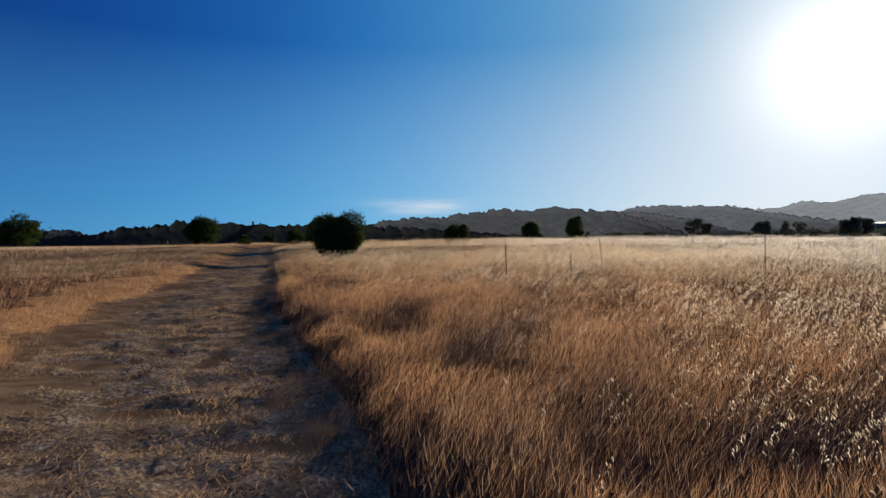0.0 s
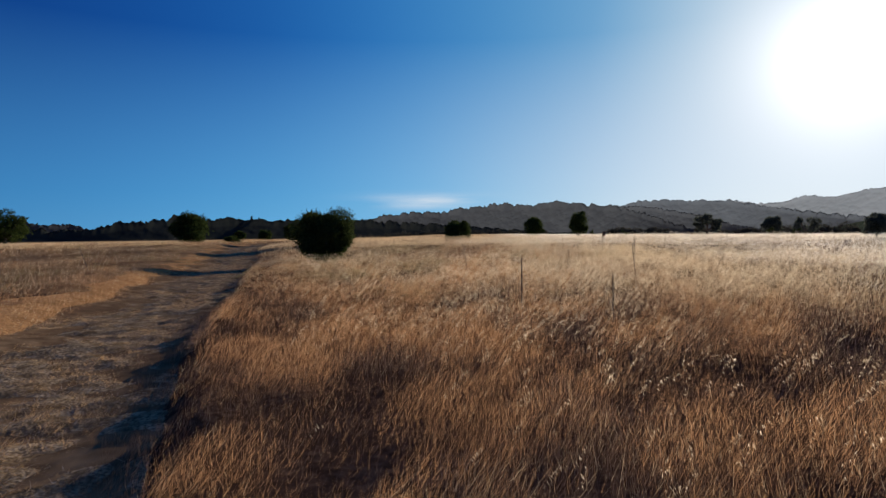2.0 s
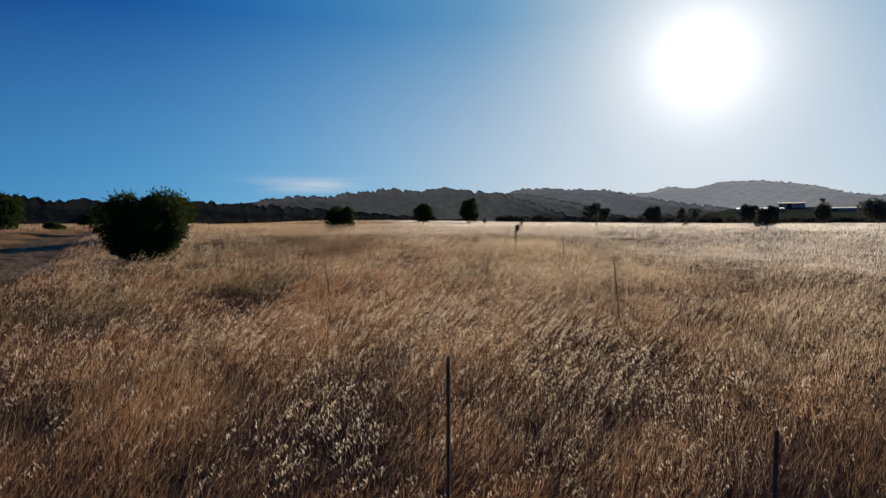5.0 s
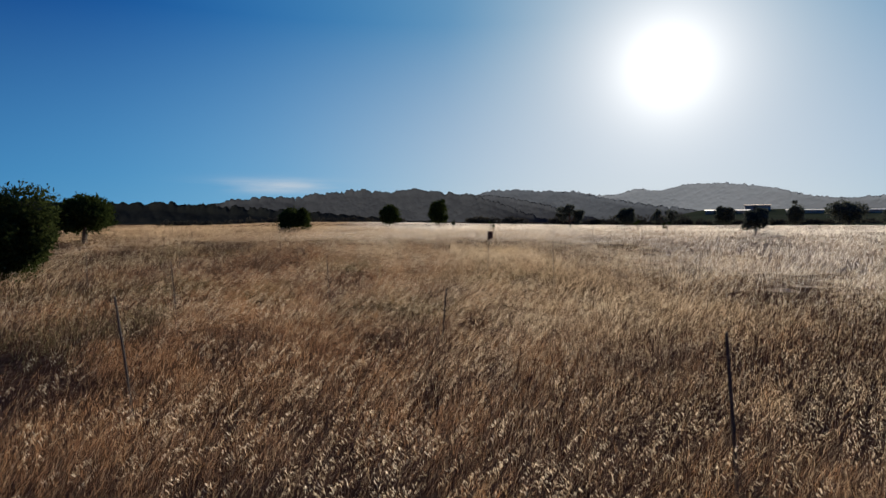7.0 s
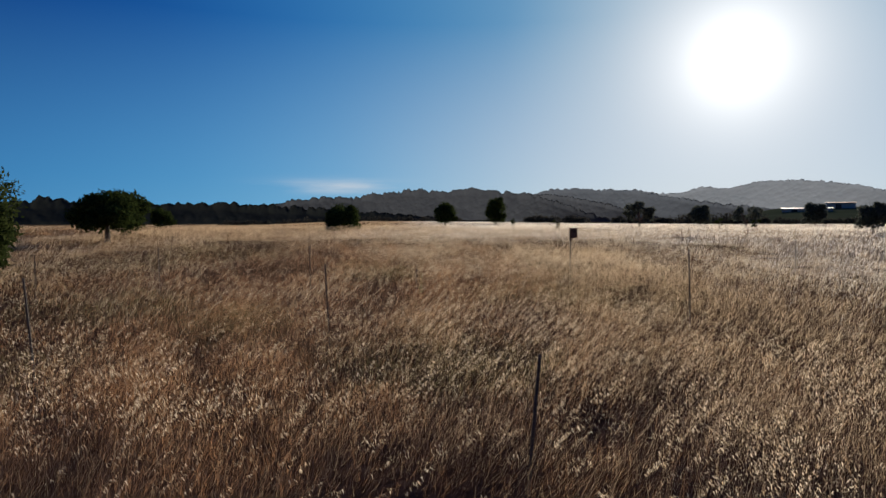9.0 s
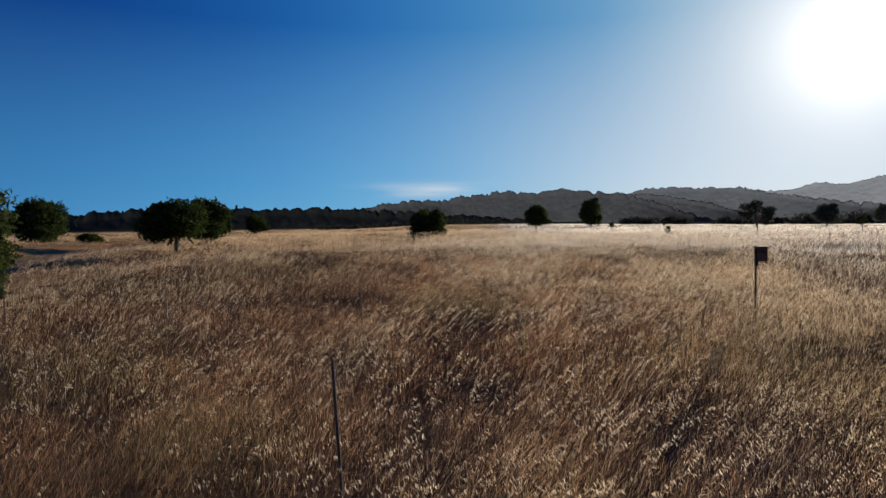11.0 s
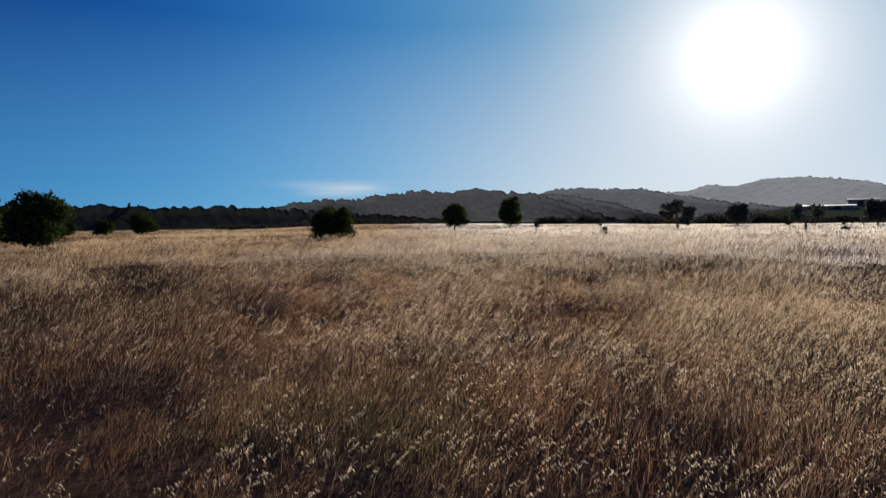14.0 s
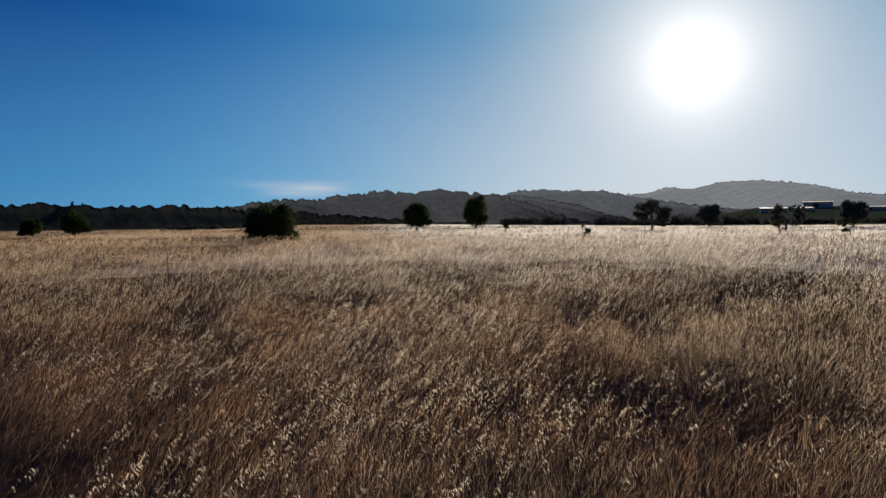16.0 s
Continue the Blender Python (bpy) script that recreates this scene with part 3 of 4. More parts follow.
def make_stubble():
    """Mown straw and stubble on the trail, in small tufts."""
    P = np.array(TRAIL[1:12], float)
    run = np.concatenate([[0], np.cumsum(np.hypot(*np.diff(P, axis=0).T))])
    n = 46000
    s = 1.5 + (run[-1] - 1.5) * RNG.random(n) ** 2.7
    off = RNG.uniform(-1.2, 1.2, n) * TRAIL_HALF
    x, y = np.interp(s, run, P[:, 0]) + off, np.interp(s, run, P[:, 1]) + 0.25 * off
    worn = lattice(x, y, 0.5, 61) * 0.45 + lattice(x, y, 1.5, 62) * 0.35 + 0.30 * smooth(0.1, 1.0, np.abs(off + 0.35))
    # stubble thinned on the right, keeping that margin dark like shade
    ok = chance((smooth(0.34, 0.66, worn) + 0.15) * (1 - 0.85 * smooth(0.45, 0.75, off / TRAIL_HALF)))
    x, y, tall = x[ok], y[ok], RNG.uniform(0.012, 0.055, ok.sum()) * (0.6 + 0.9 * lattice(x[ok], y[ok], 0.6, 63))
    per = 7
    x, y, tall = np.repeat(x, per), np.repeat(y, per), np.repeat(tall, per)
    n = len(x)
    x, y = x + 0.035 * RNG.standard_normal(n), y + 0.035 * RNG.standard_normal(n)
    flat = RNG.random(n) < 0.38
    V, T = hairs(x, y, ground_z(x, y) + 0.016 + 0.8 * trail_relief(x, y), np.where(flat, 0.02, tall * RNG.uniform(0.6, 1.3, n)), RNG.uniform(0.003, 0.007, n), 0.3, 0.8)
    k = np.flatnonzero(flat)
    r, reach = RNG.uniform(0, 2 * np.pi, len(k)), RNG.uniform(0.06, 0.22, len(k))
    V[k * 3 + 2, 0] += reach * np.cos(r)
    V[k * 3 + 2, 1] += reach * np.sin(r)
    b = Bag()
    b.add(V, T, np.where(flat & chance(np.full(n, 0.5)), 1, np.where(~flat & chance(np.full(n, 0.3)), 2, 0)))
    tagged(new("trail_stubble", b.mesh("trail_stubble", [M_STUBBLE, M_STRAW, M_FINE])), "flattened straw and stubble lying on the trail", "stubble", kind="stuff")


def make_grass():
    near = Bag()
    grass_zone(near, (-6, 12, 3, 50), 0, 3.5, 4000, 0.0023, 150, 11, 0.020, 0.112, 0.17)
    grass_zone(near, (-11, 16, 3, 54), 3.5, 7, 1350, 0.0041, 110, 9, 0.023, 0.115, 0.18)
    grass_zone(near, (-16, 23, 3, 61), 7, 14, 400, 0.0070, 80, 7, 0.029, 0.115, 0.20)
    tagged(new("wild_oat_grass", near.mesh("wild_oat_grass", GRASS)),
           "waist-high dry wild oats and brown grass bent by wind", "grass", kind="stuff")
    far = Bag()
    grass_zone(far, (-45, 60, 5, 80), 14, 35, 66, 0.0165, 32, 4, 0.050, 0.17, 0.22)
    grass_zone(far, (-110, 140, 20, 132), 35, 90, 17, 0.056)
    grass_zone(far, (-210, 320, 60, 275), 90, 235, 3.0, 0.13)
    tagged(new("dry_meadow", far.mesh("dry_meadow", GRASS)), "pale straw-coloured dry meadow reaching to the hedges", "grass", kind="stuff")


make_mat()
make_grass()
make_stubble()


# ---- trees and shrubs ----
def tube(bm, a, b, ra, rb, sides=7):
    a, b = Vector(a), Vector(b)
    q = (b - a).to_track_quat("Z", "Y")
    ring = [[bm.verts.new(p + q @ Vector((r * math.cos(2 * math.pi * k / sides), r * math.sin(2 * math.pi * k / sides), 0)))
             for k in range(sides)] for p, r in ((a, ra), (b, rb))]
    for k in range(sides):
        bm.faces.new((ring[0][k], ring[0][(k + 1) % sides], ring[1][(k + 1) % sides], ring[1][k]))
    bm.faces.new(ring[1])
    bm.faces.new(ring[0][::-1])


def leaves(rng, lobes, count, size):
    """Small leaf blades gathered on the skins of uneven lobes."""
    vol = np.array([l[3] * l[4] for l in lobes])
    pick = rng.choice(len(lobes), count, p=vol / vol.sum())
    P = np.array(lobes)[pick]
    d = rng.standard_normal((count, 3))
    d /= np.linalg.norm(d, axis=1)[:, None]
    rad = 0.45 + 0.62 * rng.random(count) ** 0.55
    c = P[:, :3] + d * rad[:, None] * np.stack([P[:, 3], P[:, 3], P[:, 4]], 1)
    c += rng.standard_normal((count, 3)) * (0.16 * P[:, 3] * (rng.random(count) < 0.5))[:, None]
    return cards(rng, c, size * (0.6 + 0.8 * rng.random(count))[:, None])


def cards(rng, c, s):
    """A pointed leaf blade at each place."""
    n = len(c)
    u, v = rng.standard_normal((n, 3)), rng.standard_normal((n, 3))
    u /= np.linalg.norm(u, axis=1)[:, None]
    v -= (v * u).sum(1)[:, None] * u
    v /= np.linalg.norm(v, axis=1)[:, None]
    V = np.stack([c - u * s, c + v * s * 0.45, c + u * s, c - v * s * 0.45], 1).reshape(-1, 3)
    q = np.arange(n)[:, None] * 4
    return V, np.stack([q + [0, 1, 2], q + [0, 2, 3]], 1).reshape(-1, 3)


def sprigs(rng, lobes, count, size):
    """Leafy shoots that stand out of the crown, mostly upwards."""
    per = 9
    n = max(4, count // per)
    P = np.array(lobes)[rng.integers(0, len(lobes), n)]
    d = rng.standard_normal((n, 3)) * (1, 1, 0.7) + (0, 0, 0.55)
    d /= np.linalg.norm(d, axis=1)[:, None]
    root = P[:, :3] + d * np.stack([P[:, 3], P[:, 3], P[:, 4]], 1)
    reach = P[:, 3] * rng.uniform(0.15, 0.5, n)
    t = np.tile(np.linspace(0, 1, per), n)[:, None]
    c = np.repeat(root, per, 0) + np.repeat(d * reach[:, None], per, 0) * t + rng.standard_normal((n * per, 3)) * size * 0.5 * (1.2 - t)
    return cards(rng, c, (size * (1.05 - 0.5 * t[:, 0]) * (0.6 + 0.6 * rng.random(n * per)))[:, None])


def tree(name, label, x, y, width, top, bottom=0.1, count=5000, size=0.12, lobes=14, sparse=0.0, seed=1, leaf=None, flat=1.0, category="tree", group="", ball=False, cone=False, more=()):
    """An oak or shrub: bent trunk, limbs reaching into the crown, and a crown of leaves with an uneven outline."""
    rng = np.random.default_rng(seed)
    base = float(ground_z(x, y))
    root = new(name)
    root.location = (x, y, base)
    tagged(root, label, category, group)
    r, mid, half = width / 2, (top + bottom) / 2, (top - bottom) / 2
    L = []
    for k in range(lobes):
        a, u = rng.uniform(0, 2 * math.pi), rng.uniform(-1, 1)
        ring = math.sqrt(max(0.05, 1 - (max(-u if ball else 0, u) ** (2 * flat)))) * rng.uniform(0.45, 0.86)
        lr = r * rng.uniform(0.16, 0.40) * (1 - 0.4 * sparse)
        L.append((math.cos(a) * ring * r, math.sin(a) * ring * r, mid + u * (half - lr * 0.6) * 0.9, lr, lr * rng.uniform(0.65, 0.95)))
    if cone:
        L = []
        for k in range(lobes):
            u = (k + 0.5) / lobes
            a, lr = rng.uniform(0, 2 * math.pi), r * (1.05 - u) * rng.uniform(0.5, 0.75)
            L.append((math.cos(a) * lr * 0.5, math.sin(a) * lr * 0.5, bottom + u * (top - bottom), lr, half / lobes * 1.7))
    elif not sparse:
        L += [(r * 0.12, 0, mid - half * 0.1, r * 0.7, half * 0.72), (-r * 0.25, 0.1 * r, mid - half * 0.15, r * 0.58, half * 0.66)]
    L += list(more)
    bm = bmesh.new()
    tr = max(0.05, width * 0.035)
    p, q = Vector((0, 0, -0.1)), Vector((rng.uniform(-0.08, 0.08), rng.uniform(-0.08, 0.08), max(0.4, bottom + half * 0.35)))
    tube(bm, p, q * 0.5 + p * 0.5, tr * 1.35, tr)
    tube(bm, q * 0.5 + p * 0.5, q, tr, tr * 0.8)
    for l in L[:9]:
        e = Vector(l[:3])
        m = q.lerp(e, 0.5) + Vector((0, 0, -0.12 * half))
        tube(bm, q, m, tr * 0.6, tr * 0.4, 5)
        tube(bm, m, e, tr * 0.4, tr * 0.12, 5)
    part("trunk", bm, M_BARK, root, "dark grey bark")
    V, T = leaves(rng, L, count, size)
    S, U = sprigs(rng, L, count // 4, size)
    T = np.concatenate([T, U + len(V)])
    V = np.concatenate([V, S])
    V[:, 2] = np.maximum(V[:, 2], 0.03)
    crown = new("crown", fastmesh("crown", V, T, [leaf or M_LEAF]))
    crown.parent = root
    return root


OAK = "dark evergreen oak standing in the dry meadow"
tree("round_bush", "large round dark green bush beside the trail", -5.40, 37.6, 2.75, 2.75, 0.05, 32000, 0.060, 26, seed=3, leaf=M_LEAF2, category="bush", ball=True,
     more=((0.85, 0.1, 2.25, 0.80, 0.72), (-1.0, 0.0, 1.75, 0.72, 0.70), (0.25, 0.0, 0.65, 0.75, 0.6), (-0.55, -0.2, 2.3, 0.6, 0.5), (1.15, 0.0, 1.5, 0.5, 0.6)))
tree("oak_tree", "low umbrella-crowned oak with a short bare trunk", -8.4, 55.1, 3.5, 2.75, 0.72, 9000, 0.10, 18, seed=5, flat=0.7)
tree("oak_tree", "dense dark oak behind the umbrella-crowned one", -12.3, 68.5, 3.4, 3.4, 0.3, 7000, 0.12, 14, seed=6)
tree("oak_tree", "broad dark oak beyond the trail", -27.3, 73.5, 4.4, 3.55, 0.1, 8000, 0.13, 16, seed=7)
tree("oak_tree", "large dark oak at the far side of the trail", -75.0, 110.0, 8.5, 6.2, 0.3, 6000, 0.22, 16, seed=8)
tree("oak_shrub", "squat dark oak shrub reaching down into the grass", 3.1, 77.1, 3.5, 2.85, 0.05, 8000, 0.11, 14, seed=9, category="shrub")
tree("oak_shrub", "compact square-topped dark oak shrub", 19.1, 118.0, 4.1, 4.5, 0.4, 5000, 0.16, 12, seed=10, flat=1.8, category="shrub")
tree("oak_tree", "tall upright dark oak in the meadow", 31.1, 132.0, 4.2, 6.4, 0.3, 6000, 0.17, 14, seed=11)
tree("oak_tree", "sparse spreading oak with gaps in its crown", 46.9, 106.0, 4.6, 4.1, 0.4, 3600, 0.15, 13, 0.45, seed=12, leaf=M_HAZE_LEAF)
tree("oak_tree", "rounded dark oak near the hedge", 68.5, 124.4, 4.1, 4.3, 0.3, 5000, 0.16, 13, seed=13, leaf=M_HAZE_LEAF)
tree("oak_tree", "scraggly thin-crowned oak with bare limbs", 57.6, 96.3, 4.1, 3.2, 0.5, 2100, 0.14, 12, 0.7, seed=14, leaf=M_HAZE_LEAF)
tree("oak_tree", "rounded oak in pale grass", 75.0, 104.0, 3.7, 3.9, 0.5, 4500, 0.15, 12, seed=15, leaf=M_HAZE_LEAF)
tree("oak_tree", "small oak on a clear bare trunk", 41.0, 59.7, 2.15, 2.5, 0.4, 5000, 0.09, 11, seed=16, leaf=M_HAZE_LEAF)
tree("oak_tree", "tall narrow dark tree by the hedge", 104.0, 118.0, 3.6, 5.6, 0.2, 3500, 0.18, 10, seed=17, leaf=M_HAZE_LEAF)
tree("oak_tree", "wide dark oak at the edge of the fields", 150.0, 146.0, 11.0, 7.0, 0.4, 5000, 0.28, 14, seed=18, leaf=M_HAZE_LEAF)
tree("oak_tree", "wide dark oak at the edge of the fields", 172.0, 150.0, 10.0, 6.0, 0.4, 5000, 0.28, 14, seed=19, leaf=M_HAZE_LEAF)
tree("oak_tree", "far dark oak near the end of the trail", -35.0, 152.0, 5.0, 4.9, 0.2, 3500, 0.2, 12, seed=21)
tree("oak_tree", "small far oak near the end of the trail", -42.0, 153.0, 3.8, 3.6, 0.2, 2500, 0.2, 10, seed=22)
tree("oak_tree", "small far oak near the end of the trail", -48.0, 151.0, 3.6, 3.1, 0.2, 2500, 0.2, 10, seed=23)
tree("pine_tree", "slender dark pine rising above the wood", -103.0, 337.0, 4.2, 12.6, 3.0, 1500, 0.5, 16, seed=24, cone=True)
tree("pine_tree", "slender dark pine rising above the wood", -99.5, 339.0, 3.8, 11.9, 3.0, 1500, 0.5, 16, seed=25, cone=True)
tree("low_bush", "small dark low bush sunk in dry grass", -21.8, 70.5, 1.7, 0.85, 0.02, 1800, 0.07, 8, seed=20, category="bush")
for k, (x, y, s) in enumerate(((23.8, 94.0, 1.5), (21.9, 73.0, 1.2), (44.0, 82.0, 1.4), (42.4, 73.8, 1.3))):
    tree("dry_shrub", "small twiggy shrub standing above the grass", x, y, s * 0.8, s, 0.4, 450, 0.07, 7, 0.5, seed=30 + k, category="shrub", group="twiggy shrubs")


def green_weed(x, y):
    rng = np.random.default_rng(41)
    root = new("green_weed")
    root.location = (x, y, float(ground_z(x, y)))
    tagged(root, "single green leafy weed among the dry grass", "weed")
    bm = bmesh.new()
    tube(bm, (0, 0, -0.05), (0.02, 0.0, 0.62), 0.008, 0.004, 7)
    part("stem", bm, M_GREENBLADE, root)
    bm = bmesh.new()
    vs = [bm.verts.new(p) for p in ((0, 0, 0), (0.05, 0.022, 0.03), (0.12, 0, 0.035), (0.05, -0.022, 0.03), (0.055, 0, 0.022))]
    for f in ((0, 4, 1), (1, 4, 2), (2, 4, 3), (3, 4, 0)):
        bm.faces.new([vs[k] for k in f])
    first = part("leaf", bm, M_GREENBLADE, root)
    for k in range(26):
        ob = first if k == 0 else new("leaf", first.data)
        ob.parent = root
        u = k / 25
        size = 1.25 - 0.8 * u
        ob.matrix_basis = pose(0.02 * u, 0, 0.16 + 0.46 * u, 0, rng.uniform(-45, 5), k * 137.5) @ Matrix.Scale(size, 4)


green_weed(5.43, 34.87)


# ---- stakes and nest box ----
def stake(x, y, top, lean_x=0.0, lean_y=0.0, r=0.012, bar=False):
    z = float(ground_z(x, y))
    root = new("field_stake")
    root.location = (x, y, z)
    tagged(root, "thin weathered stake marking a plot in the grass", "stake", "stakes in the meadow")
    bm = bmesh.new()
    e = Vector((lean_x, lean_y, top))
    tube(bm, Vector((0, 0, -0.15)) , e * 0.5, r, r * 0.95, 6)
    tube(bm, e * 0.5, e, r * 0.95, r * 0.85, 6)
    tube(bm, e, e + Vector((0, 0, 0.012)), r * 0.85, r * 0.5, 6)
    part("post", bm, M_STAKE, root)
    if bar:
        bm = bmesh.new()
        tube(bm, e * 0.86, e * 0.86 + Vector((0.12, 0, -0.01)), 0.008, 0.006, 5)
        part("peg", bm, M_STAKE, root, "short side peg")


# stakes beside the walk, then those further out: place, height, lean
STAKES_BESIDE = [(7.40, 14.92, 1.26, 0, 0), (5.74, 21.03, 1.24, -0.14, 0), (3.40, 15.34, 0.88, 0.0, 0), (1.61, 23.78, 1.22, -0.16, 0.05),
                 (8.93, 30.60, 1.30, -0.05, 0), (3.74, 30.16, 1.2, -0.06, 0), (3.15, 35.33, 1.22, -0.02, 0), (1.13, 28.56, 1.23, -0.09, 0),
                 (15.19, 36.06, 1.26, -0.03, 0), (5.02, 25.95, 0.95, 0.08, 0), (2.07, 16.0, 1.1, 0, 0),
                 (5.25, 34.0, 0.85, 0, 0), (-2.45, 35.9, 1.1, 0, 0)]
STAKES_BEYOND = [(-2.27, 44.2, 1.18, 0.16, 0), (2.47, 45.03, 1.15, 0, 0), (3.17, 51.66, 1.2, 0, 0), (5.73, 55.97, 1.15, 0, 0),
                 (17.33, 48.56, 1.2, -0.15, 0), (21.09, 56.76, 1.18, 0, 0), 
                 (21.2, 47.6, 1.2, 0, 0), (22.9, 48.5, 1.2, 0, 0), (-4.6, 59.3, 1.1, 0.05, 0), (-6.4, 68.3, 1.2, 0, 0),
                 (21.5, 51.9, 1.25, 0, 0), (24.3, 57.0, 1.2, 0, 0),  (9.49, 47.5, 1.0, 0, 0),
                 (12.57, 66.5, 1.1, 0, 0), (-12.26, 28.2, 1.0, -0.4, 0)]
for x, y, top, lx, ly in STAKES_BESIDE + STAKES_BEYOND:
    stake(x, y, top - 0.5 * float(rise(y)), lx, ly)
stake(-0.18, 36.4, 1.2, -0.02, 0, bar=True)


def nest_box(x, y):
    z = float(ground_z(x, y))
    root = new("nest_box")
    root.location = (x, y, z)
    root.rotation_euler = (0, 0, radians(-12))
    tagged(root, "weathered wooden bird nest box on a steel post", "nest box")
    bm = bmesh.new()
    tube(bm, (0, 0, -0.2), (0, 0, 1.40), 0.014, 0.014, 8)
    part("post", bm, M_STEEL, root, "thin rusty steel post")

    def slab(name, a, b, label="", mat=M_BOX, owner=root):
        bm = bmesh.new()
        bmesh.ops.create_cube(bm, size=1)
        for v in bm.verts:
            v.co = Vector([a[i] if v.co[i] < 0 else b[i] for i in range(3)])
        bmesh.ops.bevel(bm, geom=bm.edges[:], offset=0.004, segments=1, affect="EDGES")
        return part(name, bm, mat, owner, label)
    slab("side_panel", (0.008, -0.07, 1.25), (0.021, 0.07, 1.52))
    slab("side_panel", (0.127, -0.07, 1.31), (0.140, 0.07, 1.52))
    slab("back_panel", (0.021, 0.057, 1.31), (0.127, 0.071, 1.52))
    front = slab("front_panel", (0.021, -0.071, 1.31), (0.127, -0.057, 1.52))
    # solid disc on the panel; the hole's darkness is its black colour
    bm = bmesh.new()
    tube(bm, (0.074, -0.0725, 1.46), (0.074, -0.0685, 1.46), 0.016, 0.016, 14)
    part("entrance_hole_disc", bm, solid_material("hole_shade_black", (0.01, 0.01, 0.01), (0.015, 0.012, 0.01), 3), front, "round black disc for the shaded entrance hole")
    slab("floor_panel", (0.021, -0.057, 1.312), (0.127, 0.057, 1.325))
    slab("roof", (-0.03, -0.11, 1.522), (0.180, 0.085, 1.538), "flat overhanging roof board")
    slab("bracket", (-0.018, -0.02, 1.24), (0.006, 0.02, 1.50))


nest_box(8.93, 35.45)


# ---- hedges, fields and buildings beyond the meadow ----
def hedge(pts, height, depth, density, size, label, seed, name="hedge"):
    rng = np.random.default_rng(seed)
    L = []
    for (ax, ay), (bx, by) in zip(pts, pts[1:]):
        n = int(math.hypot(bx - ax, by - ay) / (height * 0.55)) + 1
        for k in range(n):
            t = (k + rng.random()) / n
            h = height * rng.uniform(0.65, 1.15)
            x, y = ax + (bx - ax) * t + rng.normal() * depth * 0.3, ay + (by - ay) * t + rng.normal() * depth * 0.3
            L.append((x, y, float(ground_z(x, y)) + h * 0.45, h * 0.7, h * 0.55))
    V, T = leaves(rng, L, int(len(L) * density), size)
    tagged(new(name, fastmesh(name, V, T, [M_HEDGE])), label, "hedge", kind="stuff")


hedge([(58, 203), (70, 205), (81, 208)], 2.6, 2, 170, 0.35, "long low dark hedge at the end of the meadow", 51)
hedge([(90, 208), (112, 203), (150, 190), (195, 180), (260, 172)], 2.4, 2, 150, 0.35, "dark hedge running along the far fields", 52)
hedge([(108, 198), (122, 196), (135, 194)], 3.6, 3, 220, 0.35, "dense dark shrubs in front of the hedge", 53)
hedge([(40, 225), (-5, 232), (-40, 236)], 1.8, 4, 60, 0.35, "scattered low shrubs along the meadow's end", 54, "shrub_row")


def slope_z(r, az):
    return 0.1 + 8.5 * smooth(230, 420, r) * smooth(31, 38, az)


def far_barn(x, y, length, width, wall, turn, roof, label):
    z = float(slope_z(np.hypot(x, y), np.degrees(np.arctan2(x, y)))) - 0.6
    root = new("farm_building")
    root.matrix_world = pose(x, y, z, 0, 0, turn)
    tagged(root, label, "barn")
    bm = bmesh.new()
    bmesh.ops.create_cube(bm, size=1, matrix=Matrix.Translation((0, 0, wall / 2)) @ Matrix.Diagonal((length, width, wall, 1)))
    part("wall", bm, M_WALL, root)
    bm = bmesh.new()
    a, b, r = length / 2 + 0.5, width / 2 + 0.6, width * 0.05
    P = [(-a, -b, wall), (a, -b, wall), (a, 0, wall + r), (-a, 0, wall + r), (a, b, wall), (-a, b, wall)]
    vs = [bm.verts.new(p) for p in P] + [bm.verts.new((p[0], p[1], p[2] + 0.1)) for p in P]
    for f in ((0, 1, 2, 3), (3, 2, 4, 5)):
        bm.faces.new([vs[i + 6] for i in f])
        bm.faces.new([vs[i] for i in reversed(f)])
    for i, j in ((0, 1), (1, 2), (2, 4), (4, 5), (5, 3), (3, 0)):
        bm.faces.new((vs[i], vs[j], vs[j + 6], vs[i + 6]))
    part("roof", bm, roof, root)
    for k in range(int(length // 8)):
        bm = bmesh.new()
        bmesh.ops.create_cube(bm, size=1, matrix=Matrix.Translation((-length / 2 + 5 + k * 8, -width / 2 - 0.03, wall * 0.45)) @ Matrix.Diagonal((2.4, 0.12, wall * 0.75, 1)))
        part("door", bm, M_STAKE, root, "dark doorway")


def far_slope():
    """A gentle rise with rows of vines between the hedge and the wooded hill."""
    az = np.radians(np.linspace(26, 62, 90))
    rr = np.linspace(230, 420, 40)
    A, R = np.meshgrid(az, rr)
    X, Y = R * np.sin(A), R * np.cos(A)
    Z = slope_z(R, np.degrees(A)) + 0.2 * lattice(X, Y, 12, 71)
    idx = np.arange(X.size).reshape(X.shape)
    a, b, c, d = idx[:-1, :-1].ravel(), idx[:-1, 1:].ravel(), idx[1:, 1:].ravel(), idx[1:, :-1].ravel()
    tris = np.concatenate([np.stack([a, c, b], 1), np.stack([a, d, c], 1)])
    me = fastmesh("vineyard_slope", np.stack([X, Y, Z], 2).reshape(-1, 3), tris, [M_VINE])
    tagged(new("vineyard_slope", me), "green slope of cultivated rows below the hills", "field", kind="structure")


far_slope()
far_barn(215, 270, 20, 10, 1.7, -38, M_ROOF, "long low barn with a pale metal roof")
far_barn(240, 248, 15, 10, 1.7, -44, M_ROOF, "long low barn with a pale metal roof")
far_barn(264, 222, 34, 10, 1.7, -50, M_ROOF, "long low barn with a pale metal roof")
far_barn(245, 283, 12, 9, 3.2, -40, M_REDROOF, "farmhouse with a dull red roof among trees")


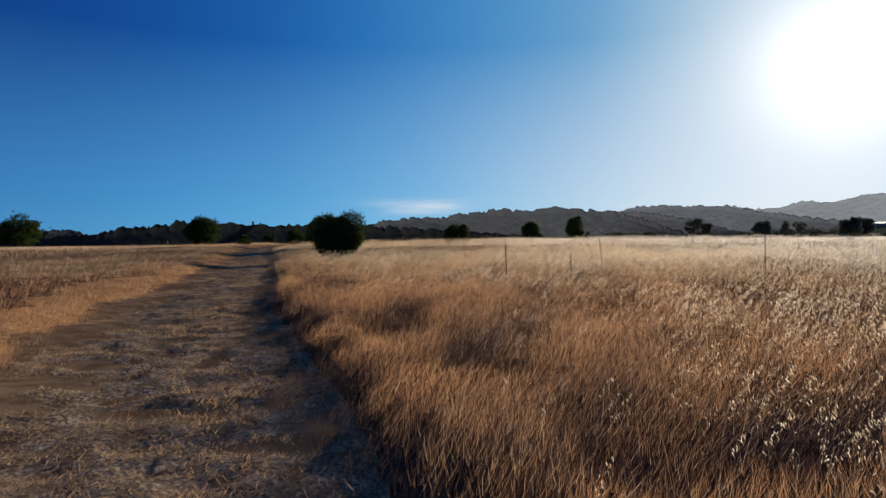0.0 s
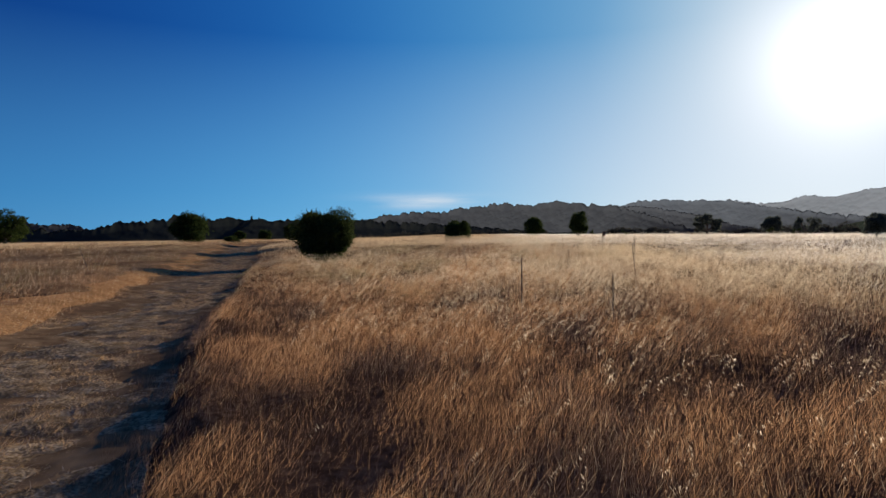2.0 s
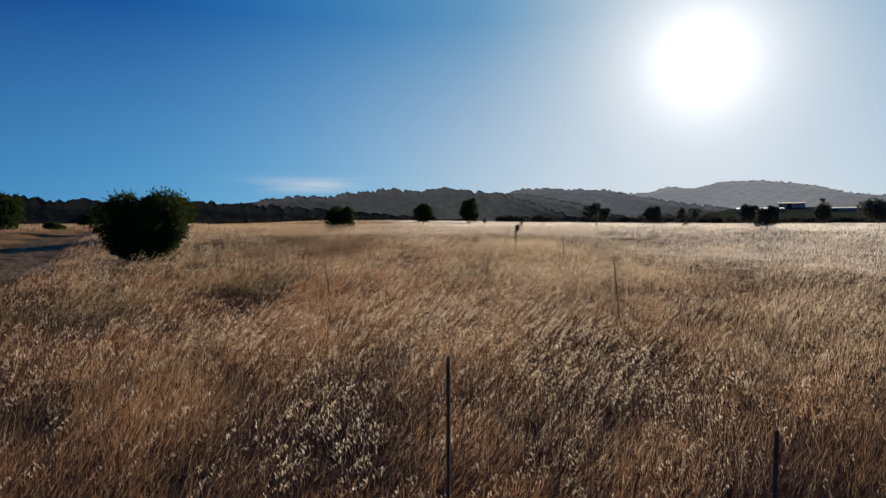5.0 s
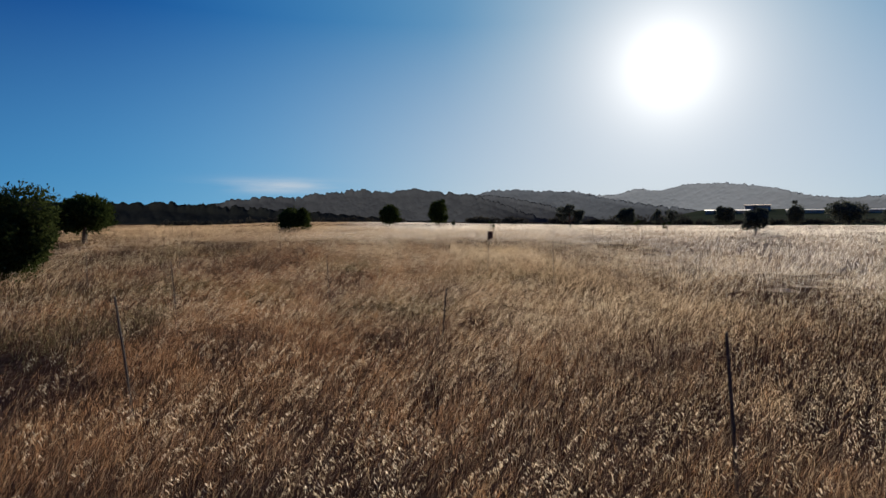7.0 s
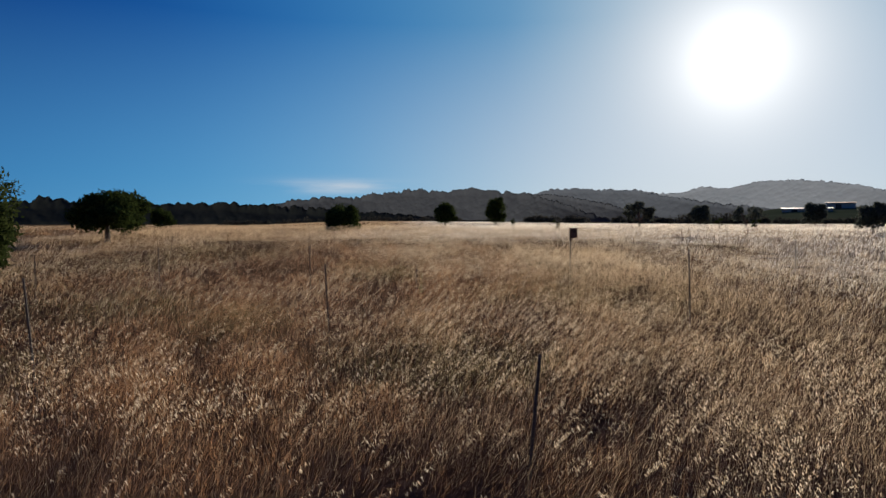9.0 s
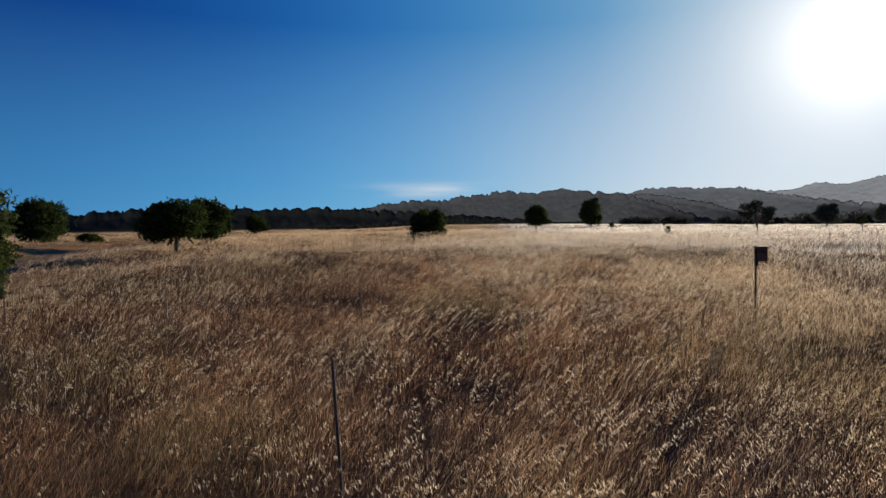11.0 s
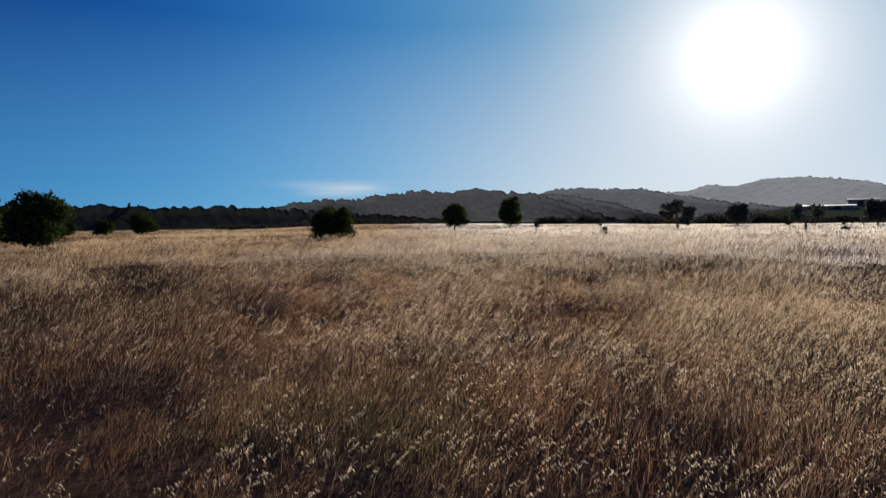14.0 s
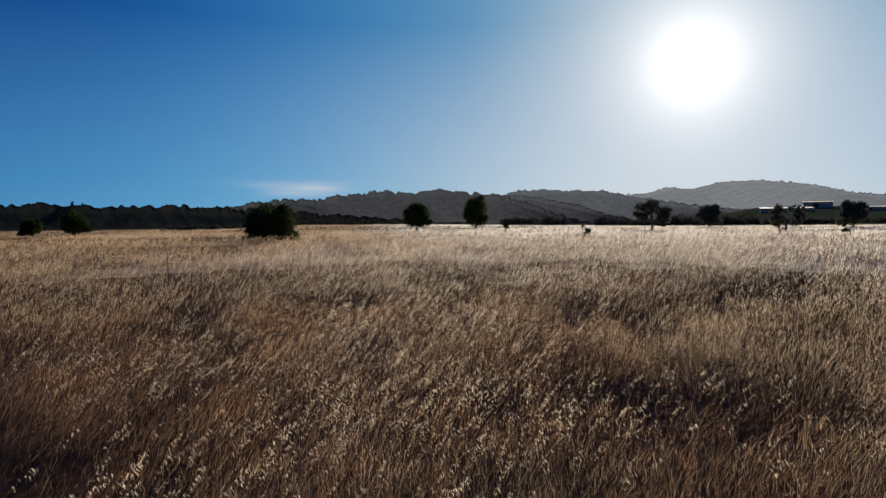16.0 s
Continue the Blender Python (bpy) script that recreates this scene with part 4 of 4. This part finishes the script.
# ---- wooded hills ----
def wooded_ridge(name, label, profile, near, crest, crown, seed, leaf):
    """A hill whose crest follows angles above the horizon, covered with rounded tree crowns from its foot to its skyline."""
    P = np.array(profile)
    rng = np.random.default_rng(seed)
    step = max(crown * 0.13, crest * 0.0014)
    tall = crest * math.tan(math.radians(P[:, 1].max())) + 2.5
    az, u = np.meshgrid(np.arange(P[0, 0], P[-1, 0], math.degrees(step / crest)), np.linspace(0, 1, int(tall * 1.3 / step) + 4))
    top = np.maximum(crest * np.tan(np.radians(np.interp(az, P[:, 0], P[:, 1]))) + 1.6, 0.4)
    low = np.minimum(1, top / crown)
    up = np.minimum(u * tall, top - 0.45 * crown * low)
    w = np.clip(up / np.maximum(top - 0.45 * crown * low, 0.1), 0, 1)
    p, q = np.radians(az) * crest + 4000, up * 1.3
    warp = crown * 0.35 * (lattice(p, q, crown * 0.5, seed + 2) - 0.5)
    lump = np.maximum(domes(p + warp, q, crown, seed), 0.72 * domes(p, q + warp, crown * 0.55, seed + 1))
    lump = lump + 0.34 * domes(p, q, crown * 0.24, seed + 3) + 0.13 * (rng.random(p.shape) - 0.5)
    rim = smooth(0.0, 1.0, np.clip((up - (top - 0.45 * crown * low) + 0.3 * crown) / (0.3 * crown), 0, 1))
    # open sheet with no back slope, so the sun glows through it like haze
    R = near + (crest - near) * w - 0.12 * crown * lump * smooth(0, 0.1, w) * (1 - rim)
    Z = up + 0.62 * crown * low * lump * (0.05 + 0.95 * rim) * smooth(0, 0.12, w)
    A = np.radians(az)
    idx = np.arange(A.size).reshape(A.shape)
    a, b, c, d = idx[:-1, :-1].ravel(), idx[:-1, 1:].ravel(), idx[1:, 1:].ravel(), idx[1:, :-1].ravel()
    T = np.concatenate([np.stack([a, c, b], 1), np.stack([a, d, c], 1)])
    me = fastmesh(name, np.stack([R * np.sin(A), R * np.cos(A), Z], 2).reshape(-1, 3), T, [leaf])
    me.polygons.foreach_set("use_smooth", np.ones(len(T), bool))
    tagged(new(name, me), label, "hill", kind="structure")


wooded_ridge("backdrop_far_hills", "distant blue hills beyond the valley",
             [(-60, 1.3), (-45, 1.5), (-38, 1.3), (-34.5, 1.32), (-33.4, 1.05), (-31.6, 1.25), (-30.2, 0.63), (-28, 0.8), (-20, 0.6)], 1470, 1500, 12, 82, M_HAZE_FAINT)
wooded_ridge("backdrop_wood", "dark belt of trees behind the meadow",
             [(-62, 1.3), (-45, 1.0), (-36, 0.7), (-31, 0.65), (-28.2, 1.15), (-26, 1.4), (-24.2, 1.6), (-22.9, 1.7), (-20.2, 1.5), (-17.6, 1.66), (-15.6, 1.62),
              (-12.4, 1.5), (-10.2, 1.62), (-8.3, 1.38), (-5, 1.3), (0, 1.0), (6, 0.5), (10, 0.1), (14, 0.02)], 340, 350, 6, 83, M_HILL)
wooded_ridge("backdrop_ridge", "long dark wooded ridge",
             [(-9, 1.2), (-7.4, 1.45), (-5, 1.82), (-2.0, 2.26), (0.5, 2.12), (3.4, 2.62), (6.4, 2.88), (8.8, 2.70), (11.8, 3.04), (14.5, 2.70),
              (17.3, 2.4), (19.5, 1.7), (22, 0.8), (24, 0.1), (25, 0.02)], 622, 640, 8, 84, M_HAZE_FAINT)
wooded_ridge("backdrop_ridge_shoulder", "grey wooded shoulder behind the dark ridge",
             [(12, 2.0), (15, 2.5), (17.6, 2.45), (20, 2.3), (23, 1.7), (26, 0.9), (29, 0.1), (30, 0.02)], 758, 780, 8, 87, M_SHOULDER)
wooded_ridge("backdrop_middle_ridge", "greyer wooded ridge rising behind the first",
             [(14, 2.4), (17.4, 2.5), (18.7, 2.85), (21.2, 2.92), (23.4, 2.80), (26.4, 2.70), (28.5, 2.25), (31, 1.8), (35, 1.2), (40, 0.6), (46, 0.1), (48, 0.02)], 972, 1000, 9, 86, M_HAZE_MID)
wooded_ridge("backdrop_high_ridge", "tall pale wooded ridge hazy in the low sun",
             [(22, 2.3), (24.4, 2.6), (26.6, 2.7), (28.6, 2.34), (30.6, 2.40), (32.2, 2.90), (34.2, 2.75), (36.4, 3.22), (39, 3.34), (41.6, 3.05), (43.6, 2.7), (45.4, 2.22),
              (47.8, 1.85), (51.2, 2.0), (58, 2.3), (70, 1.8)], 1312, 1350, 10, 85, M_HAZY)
